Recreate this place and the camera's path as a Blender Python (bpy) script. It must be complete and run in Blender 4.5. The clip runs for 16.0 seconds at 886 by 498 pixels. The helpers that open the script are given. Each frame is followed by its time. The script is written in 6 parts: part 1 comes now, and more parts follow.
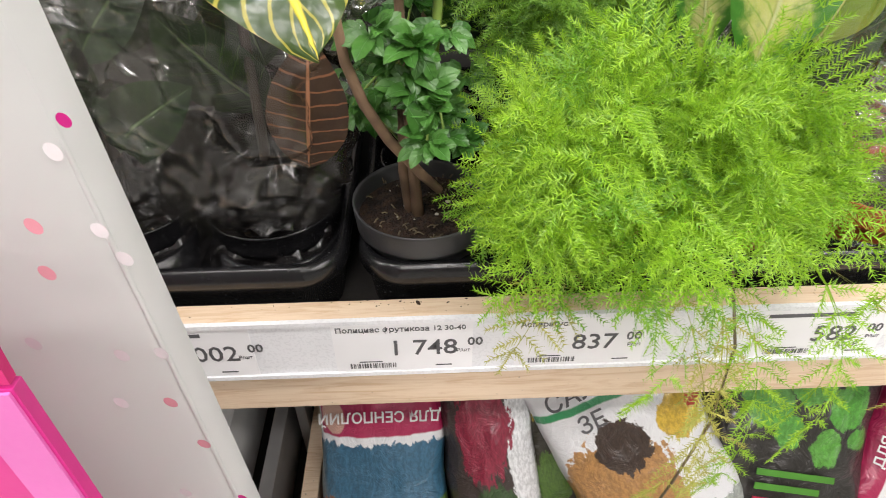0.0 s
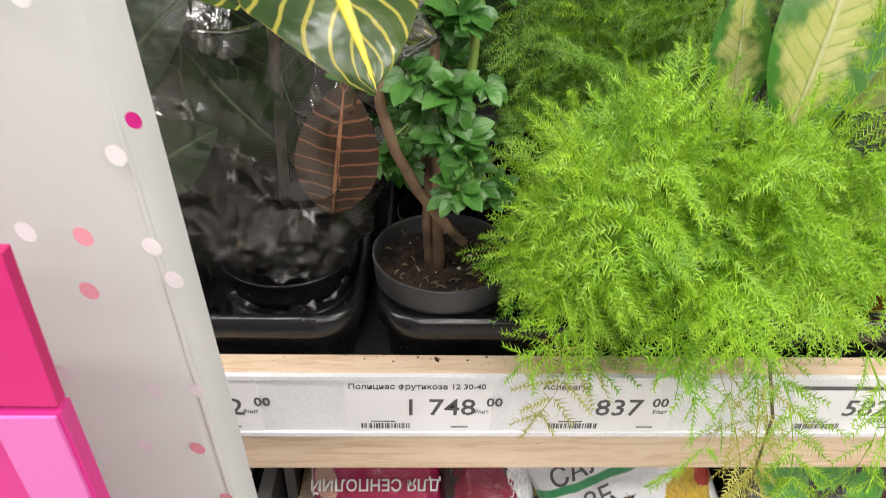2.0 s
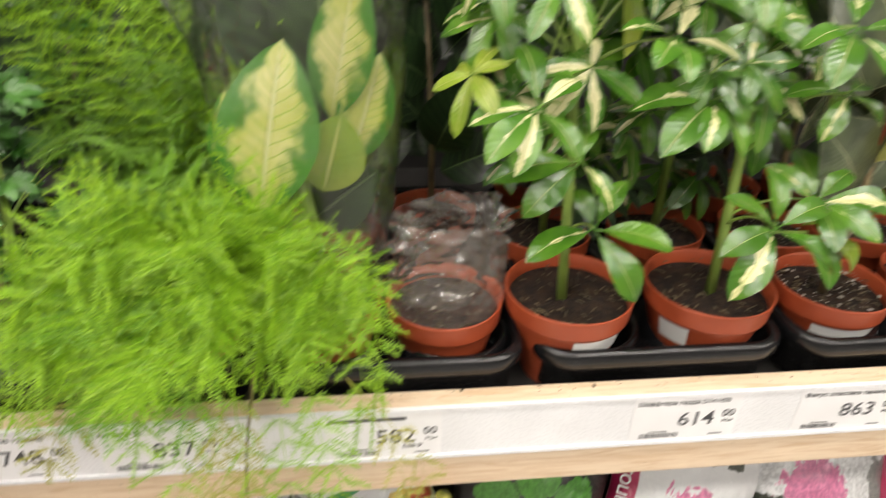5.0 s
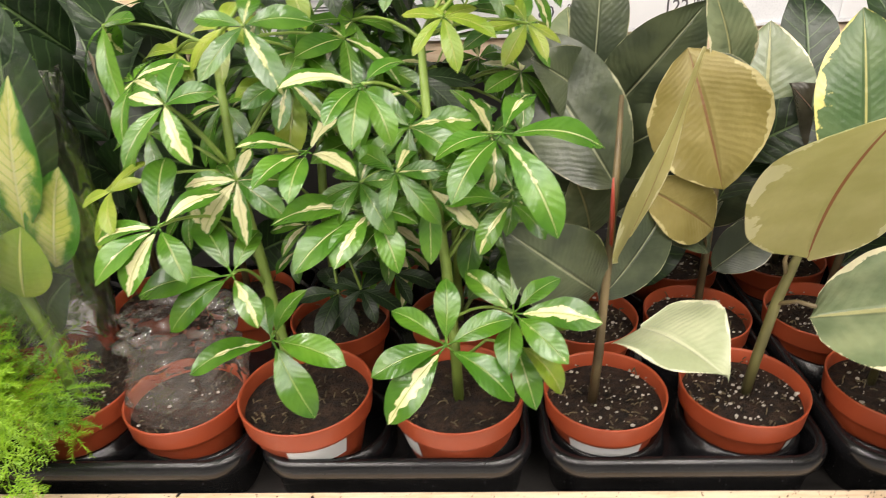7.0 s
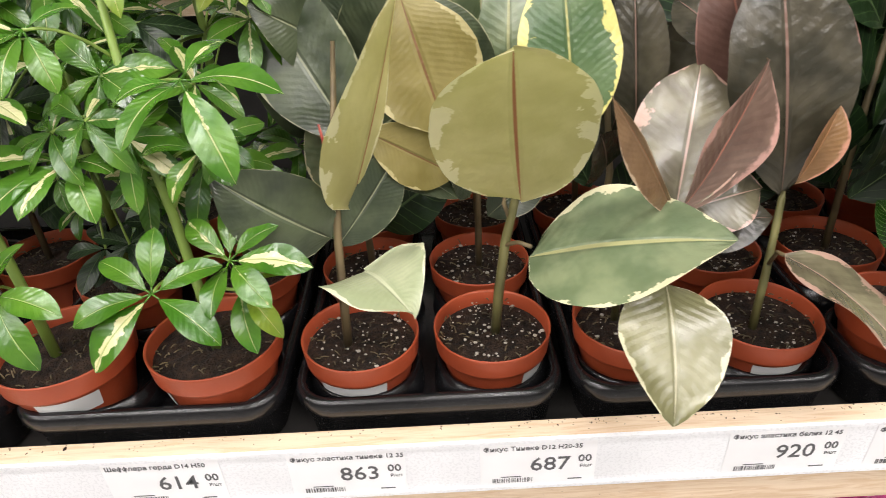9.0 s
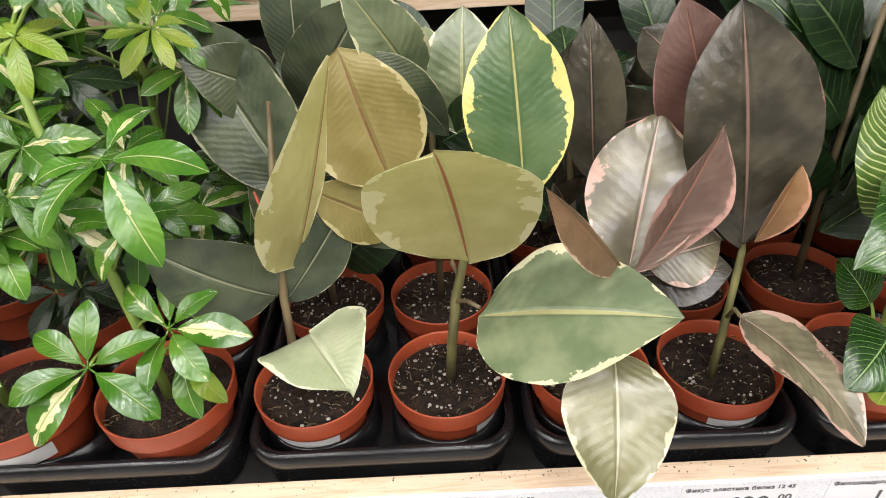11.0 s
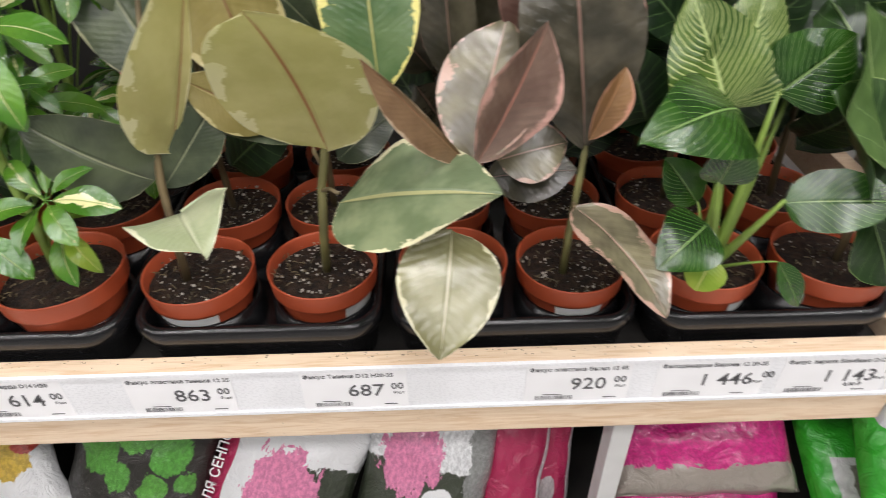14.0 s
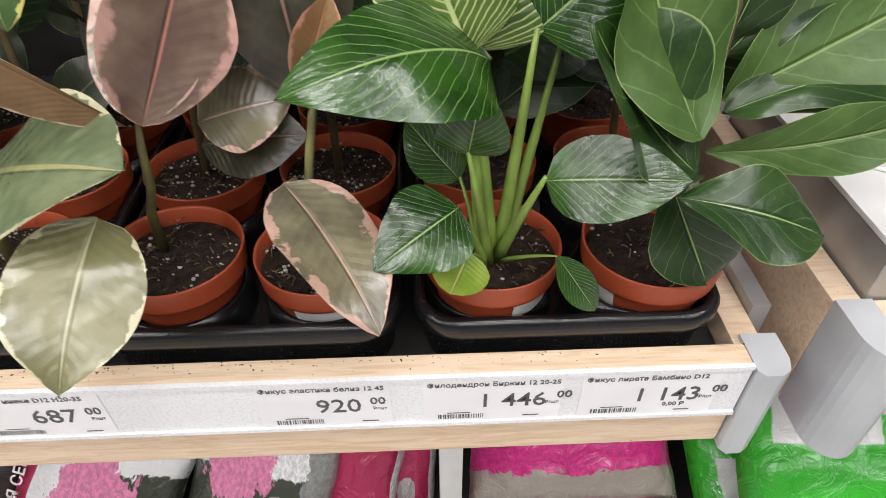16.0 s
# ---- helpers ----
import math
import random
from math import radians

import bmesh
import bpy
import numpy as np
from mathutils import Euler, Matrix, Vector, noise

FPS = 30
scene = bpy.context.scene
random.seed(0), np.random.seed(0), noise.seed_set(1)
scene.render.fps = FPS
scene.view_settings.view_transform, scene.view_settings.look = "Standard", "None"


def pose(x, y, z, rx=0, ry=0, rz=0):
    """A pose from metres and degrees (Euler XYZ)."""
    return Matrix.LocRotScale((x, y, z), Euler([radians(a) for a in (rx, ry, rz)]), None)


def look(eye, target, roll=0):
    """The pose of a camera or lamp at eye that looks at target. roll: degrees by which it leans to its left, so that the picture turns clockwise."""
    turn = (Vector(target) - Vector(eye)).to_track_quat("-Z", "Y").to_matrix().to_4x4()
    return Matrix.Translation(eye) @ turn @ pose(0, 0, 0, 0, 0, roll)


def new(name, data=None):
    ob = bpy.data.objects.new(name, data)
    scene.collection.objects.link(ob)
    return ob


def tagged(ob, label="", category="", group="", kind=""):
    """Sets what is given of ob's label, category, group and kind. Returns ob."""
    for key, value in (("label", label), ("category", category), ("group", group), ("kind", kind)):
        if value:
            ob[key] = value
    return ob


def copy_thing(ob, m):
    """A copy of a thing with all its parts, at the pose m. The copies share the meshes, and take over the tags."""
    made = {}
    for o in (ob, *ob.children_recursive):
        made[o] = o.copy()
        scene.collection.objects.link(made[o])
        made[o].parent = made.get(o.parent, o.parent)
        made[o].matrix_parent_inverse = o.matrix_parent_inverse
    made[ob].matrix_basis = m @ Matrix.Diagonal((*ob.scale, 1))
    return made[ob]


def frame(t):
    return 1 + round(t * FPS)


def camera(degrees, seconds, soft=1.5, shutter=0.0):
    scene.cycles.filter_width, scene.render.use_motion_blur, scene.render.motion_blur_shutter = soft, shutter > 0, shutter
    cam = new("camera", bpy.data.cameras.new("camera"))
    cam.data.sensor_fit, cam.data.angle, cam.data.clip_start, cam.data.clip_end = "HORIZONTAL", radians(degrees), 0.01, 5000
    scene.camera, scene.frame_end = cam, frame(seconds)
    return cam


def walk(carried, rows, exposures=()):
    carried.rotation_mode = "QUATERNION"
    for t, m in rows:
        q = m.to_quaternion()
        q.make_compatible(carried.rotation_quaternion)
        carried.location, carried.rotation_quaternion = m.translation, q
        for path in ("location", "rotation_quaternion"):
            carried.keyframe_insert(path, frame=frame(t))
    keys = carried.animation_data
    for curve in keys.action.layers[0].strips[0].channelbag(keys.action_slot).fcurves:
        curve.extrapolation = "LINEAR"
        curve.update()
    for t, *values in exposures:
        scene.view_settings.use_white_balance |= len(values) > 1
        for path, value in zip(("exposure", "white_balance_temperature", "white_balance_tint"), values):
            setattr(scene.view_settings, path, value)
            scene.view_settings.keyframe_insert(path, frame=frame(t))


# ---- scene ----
cam = camera(70.3, 16.0, soft=0.85, shutter=0.5)
PATH = [
    (0, (0.038, -0.365, 1.372), (0.073, 1.177, 0.099), -1.0),
    (0.5, (0.042, -0.369, 1.37), (0.107, 1.151, 0.072), 1.2),
    (1, (0.027, -0.361, 1.353), (0.054, 1.106, -0.006), 1.9),
    (1.5, (0.019, -0.348, 1.336), (0.081, 1.221, 0.098), 1.7),
    (2, (0.01, -0.358, 1.353), (0.085, 1.31, 0.253), 2.1),
    (2.5, (0.006, -0.361, 1.359), (0.043, 1.321, 0.278), 1.3),
    (3, (0.034, -0.362, 1.357), (0.167, 1.276, 0.217), 1.1),
    (3.5, (0.101, -0.378, 1.373), (0.255, 1.252, 0.225), 1.5),
    (4, (0.18, -0.398, 1.389), (0.211, 1.167, 0.145), -1.5),
    (4.5, (0.286, -0.427, 1.422), (0.363, 1.216, 0.285), 0.2),
    (5, (0.377, -0.436, 1.438), (0.564, 1.268, 0.408), 1.4),
    (5.2, (0.425, -0.447, 1.453), (0.582, 1.293, 0.48), -0.6),
    (7.3, (0.768, -0.38, 1.491), (0.644, 1.384, 0.557), -3.2),
    (7.4, (0.773, -0.376, 1.494), (0.662, 1.381, 0.544), -3.2),
    (7.5, (0.779, -0.382, 1.49), (0.671, 1.388, 0.566), -3.3),
    (8, (0.821, -0.375, 1.492), (0.823, 1.385, 0.542), -3.1),
    (8.5, (0.885, -0.388, 1.47), (0.944, 1.307, 0.409), -2.0),
    (9, (0.954, -0.411, 1.466), (0.957, 1.293, 0.418), -2.9),
    (9.4, (0.988, -0.414, 1.507), (0.981, 1.286, 0.454), -2.9),
    (9.5, (1.002, -0.425, 1.509), (0.963, 1.291, 0.481), -3.7),
    (10, (1.01, -0.426, 1.546), (0.932, 1.234, 0.434), -4.9),
    (10.2, (1.009, -0.414, 1.543), (0.966, 1.239, 0.42), -4.3),
    (12.3, (1.033, -0.294, 1.502), (1.031, 1.229, 0.206), -2.6),
    (12.5, (1.046, -0.316, 1.483), (1.082, 1.19, 0.167), 0.4),
    (12.8, (1.056, -0.356, 1.471), (1.032, 1.125, 0.128), -0.3),
    (13, (1.057, -0.379, 1.465), (1.049, 1.114, 0.134), 0.1),
    (13.5, (1.075, -0.416, 1.482), (1.062, 1.14, 0.226), -0.6),
    (14, (1.126, -0.443, 1.496), (1.15, 1.135, 0.267), -1.1),
    (14.5, (1.199, -0.453, 1.476), (1.267, 1.09, 0.204), -2.1),
    (15, (1.255, -0.413, 1.443), (1.357, 1.138, 0.185), -0.8),
    (15.5, (1.325, -0.353, 1.433), (1.409, 1.185, 0.158), -0.3),
    (16, (1.365, -0.319, 1.42), (1.415, 1.177, 0.094), -0.5),
]
walk(cam, [(t, look(eye, target, roll)) for t, eye, target, roll in PATH], [(0, 0.10, 6500, 14), (3, 0.02, 6600, 13), (4.5, -0.08, 6950, 12), (7.5, 0.12, 6900, 14), (9, 0.0, 6500, 14), (12.5, 0.0, 6400, 14), (13.0, -0.22, 6370, 14), (13.5, -0.26, 6350, 14), (16, -0.28, 6350, 14)])

# ---------- world, lights ----------
world = bpy.data.worlds.new("world")
scene.world = world
world.use_nodes = True
world.node_tree.nodes["Background"].inputs[0].default_value = (0.9, 0.95, 1.0, 1)
world.node_tree.nodes["Background"].inputs[1].default_value = 0.02
LAMP_POWER = 25.0
CEILING = 3.4


# ---------- material helpers ----------
def nodes_of(name):
    m = bpy.data.materials.new(name)
    m.use_nodes = True
    nt = m.node_tree
    return m, nt, nt.nodes["Principled BSDF"]


def node(nt, kind, **kw):
    n = nt.nodes.new(kind)
    for k, v in kw.items():
        if k.startswith("i_"):
            n.inputs[k[2:].replace("_", " ")].default_value = v
    return n


def link(nt, a, b):
    nt.links.new(a, b)


def math_node(nt, op, a, b=None, clamp=False):
    n = nt.nodes.new("ShaderNodeMath")
    n.operation, n.use_clamp = op, clamp
    for i, v in enumerate((a, b)):
        if v is None:
            continue
        if isinstance(v, (int, float)):
            n.inputs[i].default_value = v
        else:
            link(nt, v, n.inputs[i])
    return n.outputs[0]


def mix_col(nt, fac, a, b, blend="MIX"):
    n = nt.nodes.new("ShaderNodeMix")
    n.data_type, n.blend_type = "RGBA", blend
    if isinstance(fac, (int, float)):
        n.inputs[0].default_value = fac
    else:
        link(nt, fac, n.inputs[0])
    for i, v in ((6, a), (7, b)):
        if isinstance(v, tuple):
            n.inputs[i].default_value = (*v[:3], 1)
        else:
            link(nt, v, n.inputs[i])
    return n.outputs[2]


def noise_node(nt, vec, scale, detail=3.0, rough=0.5, distortion=0.0):
    n = nt.nodes.new("ShaderNodeTexNoise")
    n.inputs["Scale"].default_value = scale
    n.inputs["Detail"].default_value = detail
    n.inputs["Roughness"].default_value = rough
    n.inputs["Distortion"].default_value = distortion
    if vec is not None:
        link(nt, vec, n.inputs["Vector"])
    return n.outputs["Fac"]


def ramp(nt, fac, lo, hi):
    n = nt.nodes.new("ShaderNodeMapRange")
    n.interpolation_type = "SMOOTHSTEP"
    n.inputs["From Min"].default_value = lo
    n.inputs["From Max"].default_value = hi
    link(nt, fac, n.inputs["Value"])
    return n.outputs["Result"]


def mapped(nt, source, scale=(1, 1, 1)):
    tc = nt.nodes.new("ShaderNodeTexCoord")
    mp = nt.nodes.new("ShaderNodeMapping")
    mp.inputs["Scale"].default_value = scale
    link(nt, tc.outputs[source], mp.inputs["Vector"])
    return mp.outputs["Vector"]


def bump(nt, bsdf, height, strength=0.3, distance=0.002):
    b = nt.nodes.new("ShaderNodeBump")
    b.inputs["Strength"].default_value = strength
    b.inputs["Distance"].default_value = distance
    link(nt, height, b.inputs["Height"])
    link(nt, b.outputs["Normal"], bsdf.inputs["Normal"])


def plain(name, colour, rough=0.5, metal=0.0, vary=0.12, scale=60.0, grain=0.15, coat=0.0):
    """Painted or moulded surface with slight blotches, grain and uneven gloss."""
    m, nt, b = nodes_of(name)
    v = mapped(nt, "Object")
    big = noise_node(nt, v, scale * 0.2, 2)
    fine = noise_node(nt, v, scale * 6, 3)
    dark = tuple(c * (1 - vary * 2) for c in colour)
    light = tuple(min(1, c * (1 + vary)) for c in colour)
    link(nt, mix_col(nt, ramp(nt, big, 0.3, 0.7), dark, light), b.inputs["Base Color"])
    r = math_node(nt, "MULTIPLY_ADD", fine, 0.25)
    r.node.inputs[2].default_value = rough - 0.12
    link(nt, r, b.inputs["Roughness"])
    b.inputs["Metallic"].default_value = metal
    b.inputs["Coat Weight"].default_value = coat
    bump(nt, b, fine, grain, 0.0006)
    return m


def wood_material(name, light, dark):
    m, nt, b = nodes_of(name)
    v = mapped(nt, "Object", (1.2, 14, 14))
    grain = noise_node(nt, v, 9, 6, 0.65, 1.2)
    fine = noise_node(nt, mapped(nt, "Object", (6, 160, 160)), 5, 4)
    c = mix_col(nt, ramp(nt, grain, 0.42, 0.66), light, dark)
    c = mix_col(nt, math_node(nt, "MULTIPLY", fine, 0.35), c, tuple(q * 0.75 for q in dark))
    specks = noise_node(nt, mapped(nt, "Object"), 260, 2)
    c = mix_col(nt, math_node(nt, "MULTIPLY", ramp(nt, specks, 0.70, 0.76), 0.6), c, (0.10, 0.07, 0.05))
    link(nt, c, b.inputs["Base Color"])
    b.inputs["Roughness"].default_value = 0.55
    bump(nt, b, fine, 0.15, 0.0008)
    return m


def soil_material():
    m, nt, b = nodes_of("soil")
    v = mapped(nt, "Object")
    n1, n2 = noise_node(nt, v, 90, 6, 0.7), noise_node(nt, v, 420, 3)
    link(nt, mix_col(nt, ramp(nt, n1, 0.35, 0.7), (0.011, 0.006, 0.004), (0.062, 0.032, 0.017)), b.inputs["Base Color"])
    b.inputs["Roughness"].default_value = 0.95
    bump(nt, b, math_node(nt, "ADD", n1, n2), 1.0, 0.006)
    return m


def leaf_finish(nt, b, colour, height, rough, translucency, coat=0.15):
    out = nt.nodes["Material Output"]
    link(nt, colour, b.inputs["Base Color"])
    b.inputs["Roughness"].default_value = rough
    b.inputs["Coat Weight"].default_value = coat
    b.inputs["Coat Roughness"].default_value = 0.22
    if height is not None:
        ripple = noise_node(nt, mapped(nt, "Object"), 55, 3, 0.5)
        bump(nt, b, math_node(nt, "ADD", height, math_node(nt, "MULTIPLY", ripple, 1.3)), 0.5, 0.0030)
    tr = nt.nodes.new("ShaderNodeBsdfTranslucent")
    link(nt, mix_col(nt, 0.5, colour, (0.45, 0.6, 0.08), "MULTIPLY"), tr.inputs["Color"])
    mx = nt.nodes.new("ShaderNodeMixShader")
    mx.inputs[0].default_value = translucency
    link(nt, b.outputs[0], mx.inputs[1])
    link(nt, tr.outputs[0], mx.inputs[2])
    link(nt, mx.outputs[0], out.inputs["Surface"])


def leaf_coords(nt):
    """Across (0 at the midrib, 1 at the edge), along (0 base, 1 tip), signed across, and a per-leaf shift."""
    uv = nt.nodes.new("ShaderNodeUVMap")
    sep = nt.nodes.new("ShaderNodeSeparateXYZ")
    link(nt, uv.outputs[0], sep.inputs[0])
    signed = math_node(nt, "MULTIPLY_ADD", sep.outputs[0], 2.0)
    signed.node.inputs[2].default_value = -1.0
    return math_node(nt, "ABSOLUTE", signed), sep.outputs[1], signed


def leaf_material(name, body, body2, margin=None, margin_at=0.8, rib=None, rib_width=0.05, veins=None, vein_count=9.0,
                  vein_width=0.2, vein_slope=0.55, rough=0.32, translucency=0.15,  jag=0.35, island=True, margin_soft=0.035, coat=0.15, relief=0.26, streak=None):
    m, nt, b = nodes_of(name)
    across, along, signed = leaf_coords(nt)
    v = mapped(nt, "Object")
    soft = noise_node(nt, v, 25, 3)
    colour = mix_col(nt, ramp(nt, soft, 0.35, 0.68), body, body2)
    if island:
        geo = nt.nodes.new("ShaderNodeNewGeometry")
        obi = nt.nodes.new("ShaderNodeObjectInfo")
        rnd = math_node(nt, "FRACT", math_node(nt, "ADD", geo.outputs["Random Per Island"], obi.outputs["Random"]))
        colour = mix_col(nt, math_node(nt, "MULTIPLY", rnd, 0.45), colour, tuple(c * 0.55 for c in body))
    # side veins run out from the midrib towards the tip
    stripe = math_node(nt, "SUBTRACT", along, math_node(nt, "MULTIPLY", across, vein_slope * 0.35))
    wob = noise_node(nt, v, 60, 2)
    saw = math_node(nt, "FRACT", math_node(nt, "MULTIPLY", math_node(nt, "ADD", stripe, math_node(nt, "MULTIPLY", wob, 0.05)), vein_count))
    tri_ = math_node(nt, "ABSOLUTE", math_node(nt, "SUBTRACT", saw, 0.5))
    line = ramp(nt, tri_, vein_width, vein_width * 0.35)
    if veins:
        colour = mix_col(nt, math_node(nt, "MULTIPLY", line, 0.85), colour, veins)
    if streak:
        geo = nt.nodes.new("ShaderNodeNewGeometry")
        obi = nt.nodes.new("ShaderNodeObjectInfo")
        luck = math_node(nt, "FRACT", math_node(nt, "ADD", math_node(nt, "MULTIPLY", geo.outputs["Random Per Island"], 7.3), obi.outputs["Random"]))
        reach = math_node(nt, "MULTIPLY", math_node(nt, "SUBTRACT", luck, 1.0 - streak[1]), 1.5)
        ragged = math_node(nt, "ADD", across, math_node(nt, "MULTIPLY", math_node(nt, "SUBTRACT", noise_node(nt, v, 70, 3, 0.6), 0.5), 1.3))
        ragged = math_node(nt, "ADD", ragged, math_node(nt, "MULTIPLY", along, 0.25))
        colour = mix_col(nt, ramp(nt, math_node(nt, "SUBTRACT", reach, ragged), -0.03, 0.05), colour, streak[0])
    if margin:
        edge = math_node(nt, "ADD", across, math_node(nt, "MULTIPLY", math_node(nt, "SUBTRACT", noise_node(nt, v, 38, 4, 0.6), 0.5), jag * 2))
        colour = mix_col(nt, ramp(nt, edge, margin_at, margin_at + margin_soft), colour, margin)
    if rib:
        colour = mix_col(nt, ramp(nt, across, rib_width, rib_width * 0.45), colour, rib)
    rib_h = ramp(nt, across, 0.02, 0.09)
    height = math_node(nt, "ADD", rib_h, math_node(nt, "MULTIPLY", tri_, relief))
    leaf_finish(nt, b, colour, height, rough, translucency, coat)
    return m


PINE = wood_material("pine", (0.80, 0.64, 0.47), (0.66, 0.47, 0.30))
STRIP = plain("price_rail_plastic", (0.80, 0.81, 0.83), 0.28, vary=0.03, grain=0.03)
PAPER = plain("tag_paper", (0.84, 0.84, 0.85), 0.4, vary=0.03, grain=0.04)
INK = plain("ink", (0.10, 0.10, 0.105), 0.6, vary=0.1)
GREY_PLASTIC = plain("grey_plastic", (0.48, 0.50, 0.52), 0.35, vary=0.05, grain=0.05)
GREY_METAL = plain("grey_steel", (0.42, 0.41, 0.40), 0.35, metal=0.55, vary=0.08)
WHITE_PAINT = plain("white_paint", (0.74, 0.74, 0.73), 0.4, vary=0.05)
DARK_DECK = plain("dark_deck", (0.028, 0.026, 0.024), 0.6, vary=0.2)
BLACK_PLASTIC = plain("black_plastic", (0.009, 0.009, 0.010), 0.22, vary=0.25, grain=0.25)
TERRACOTTA = plain("terracotta_plastic", (0.46, 0.085, 0.032), 0.42, vary=0.14, scale=40)
DARK_POT = plain("dark_grey_plastic", (0.060, 0.060, 0.062), 0.36, vary=0.2)
LABEL = plain("pot_label_paper", (0.72, 0.72, 0.70), 0.5, vary=0.06)
PERLITE = plain("perlite", (0.55, 0.50, 0.44), 0.8, vary=0.1)
SOIL = soil_material()
FLOOR_MAT = plain("floor_tile", (0.42, 0.41, 0.39), 0.35, vary=0.015, scale=8)
WALL_MAT = plain("shop_wall", (0.62, 0.62, 0.60), 0.7, vary=0.05, scale=6)
CEIL_MAT = plain("ceiling_paint", (0.72, 0.72, 0.71), 0.8, vary=0.03, scale=6)
BARK = plain("bark", (0.26, 0.165, 0.10), 0.8, vary=0.35, scale=120, grain=0.9)
STEM_GREEN = plain("green_stem", (0.24, 0.36, 0.07), 0.4, vary=0.2, scale=90)
STEM_OLIVE = plain("olive_stem", (0.17, 0.16, 0.06), 0.45, vary=0.3, scale=90)
STEM_DARK = plain("dark_stem", (0.035, 0.025, 0.018), 0.6, vary=0.3, scale=90)
STEM_BROWN = plain("brown_stem", (0.16, 0.12, 0.06), 0.5, vary=0.3, scale=90)


# ---------- mesh helpers ----------
def part(name, bm, material, parent=None, label="", smooth=True):
    me = bpy.data.meshes.new(name)
    bm.to_mesh(me)
    bm.free()
    if material is not None:
        me.materials.append(material)
    if smooth:
        me.polygons.foreach_set("use_smooth", [True] * len(me.polygons))
    ob = new(name, me)
    ob.parent = parent
    if label:
        ob["label"] = label
    return ob


def thing(name, place, label, category, group="", kind=""):
    ob = new(name)
    ob.location = place
    ob.empty_display_size = 0.02
    return tagged(ob, label, category, group, kind)


def box(bm, x0, x1, y0, y1, z0, z1, bevel=0.0):
    r = bmesh.ops.create_cube(bm, size=1.0, matrix=Matrix.Translation(((x0 + x1) / 2, (y0 + y1) / 2, (z0 + z1) / 2)) @ Matrix.Diagonal((x1 - x0, y1 - y0, z1 - z0, 1)))
    if bevel:
        es = {e for v in r["verts"] for e in v.link_edges}
        bmesh.ops.bevel(bm, geom=list(es), offset=bevel, segments=2, affect="EDGES", profile=0.7)
    return bm


def box_part(name, dims, material, parent=None, bevel=0.002, label=""):
    return part(name, box(bmesh.new(), *dims, bevel), material, parent, label, smooth=False)


def structure(name, dims, material, label, category, bevel=0.002):
    return tagged(box_part(name, dims, material, None, bevel), label, category, "", "structure")


def lathe(bm, profile, seg=40, centre=(0, 0, 0)):
    rings = []
    for r, z in profile:
        rings.append([bm.verts.new((centre[0] + r * math.cos(2 * math.pi * i / seg), centre[1] + r * math.sin(2 * math.pi * i / seg), centre[2] + z)) for i in range(seg)])
    for a, b in zip(rings, rings[1:]):
        for i in range(seg):
            bm.faces.new((a[i], a[(i + 1) % seg], b[(i + 1) % seg], b[i]))
    return rings


def rounded_loop(bm, w, d, r, z, n=6):
    out = []
    for cx, cy, a0 in ((w / 2 - r, d / 2 - r, 0), (-w / 2 + r, d / 2 - r, 90), (-w / 2 + r, -d / 2 + r, 180), (w / 2 - r, -d / 2 + r, 270)):
        for k in range(n + 1):
            a = radians(a0 + 90 * k / n)
            out.append(bm.verts.new((cx + r * math.cos(a), cy + r * math.sin(a), z)))
    return out


def loft(bm, loops, cap_first=True, cap_last=True):
    for a, b in zip(loops, loops[1:]):
        n = len(a)
        for i in range(n):
            bm.faces.new((a[i], a[(i + 1) % n], b[(i + 1) % n], b[i]))
    if cap_first:
        bm.faces.new(loops[0][::-1])
    if cap_last:
        bm.faces.new(loops[-1])
    return bm


def tube(bm, pts, radii, seg=8):
    pts = [Vector(p) for p in pts]
    loops = []
    up = Vector((0.3, 0.2, 1))
    for i, p in enumerate(pts):
        d = (pts[min(i + 1, len(pts) - 1)] - pts[max(i - 1, 0)]).normalized()
        s = d.cross(up)
        s = s.normalized() if s.length > 1e-4 else Vector((1, 0, 0))
        u = s.cross(d)
        r = radii[i] if isinstance(radii, (list, tuple)) else radii
        loops.append([bm.verts.new(p + (s * math.cos(2 * math.pi * k / seg) + u * math.sin(2 * math.pi * k / seg)) * r) for k in range(seg)])
    return loft(bm, loops)


def curve_points(a, b, bend, n=8):
    a, b, bend = Vector(a), Vector(b), Vector(bend)
    return [a.lerp(b, k / n) + bend * 4 * (k / n) * (1 - k / n) for k in range(n + 1)]


def leaf_shape(kind, u):
    if kind == "round":
        return math.sin(math.pi * min(1, u ** 0.85)) ** 0.55
    if kind == "oval":
        return math.sin(math.pi * u ** 0.9) ** 0.75
    if kind == "lance":
        return math.sin(math.pi * u ** 0.8) ** 1.0
    if kind == "heart":
        return (math.sin(math.pi * u ** 0.62) ** 0.75) * (1.0 if u > 0.12 else 0.6 + u * 3.3)
    if kind == "fiddle":
        return (0.42 + 0.58 * ramp_py(u, 0.3, 0.68)) * (min(1, u / 0.12) ** 0.5) * (max(0, 1 - ((u - 0.72) / 0.28) ** 2) ** 0.5 if u > 0.72 else 1)
    if kind == "obovate":
        return math.sin(math.pi * min(1, u ** 1.25)) ** 0.7
    if isinstance(kind, float):
        return math.sin(math.pi * u ** (math.log(0.5) / math.log(kind))) ** 0.68 * (1 - 0.22 * ramp_py(u, 0.75, 1.0))
    return math.sin(math.pi * u)


def ramp_py(x, a, b):
    t = max(0, min(1, (x - a) / (b - a)))
    return t * t * (3 - 2 * t)


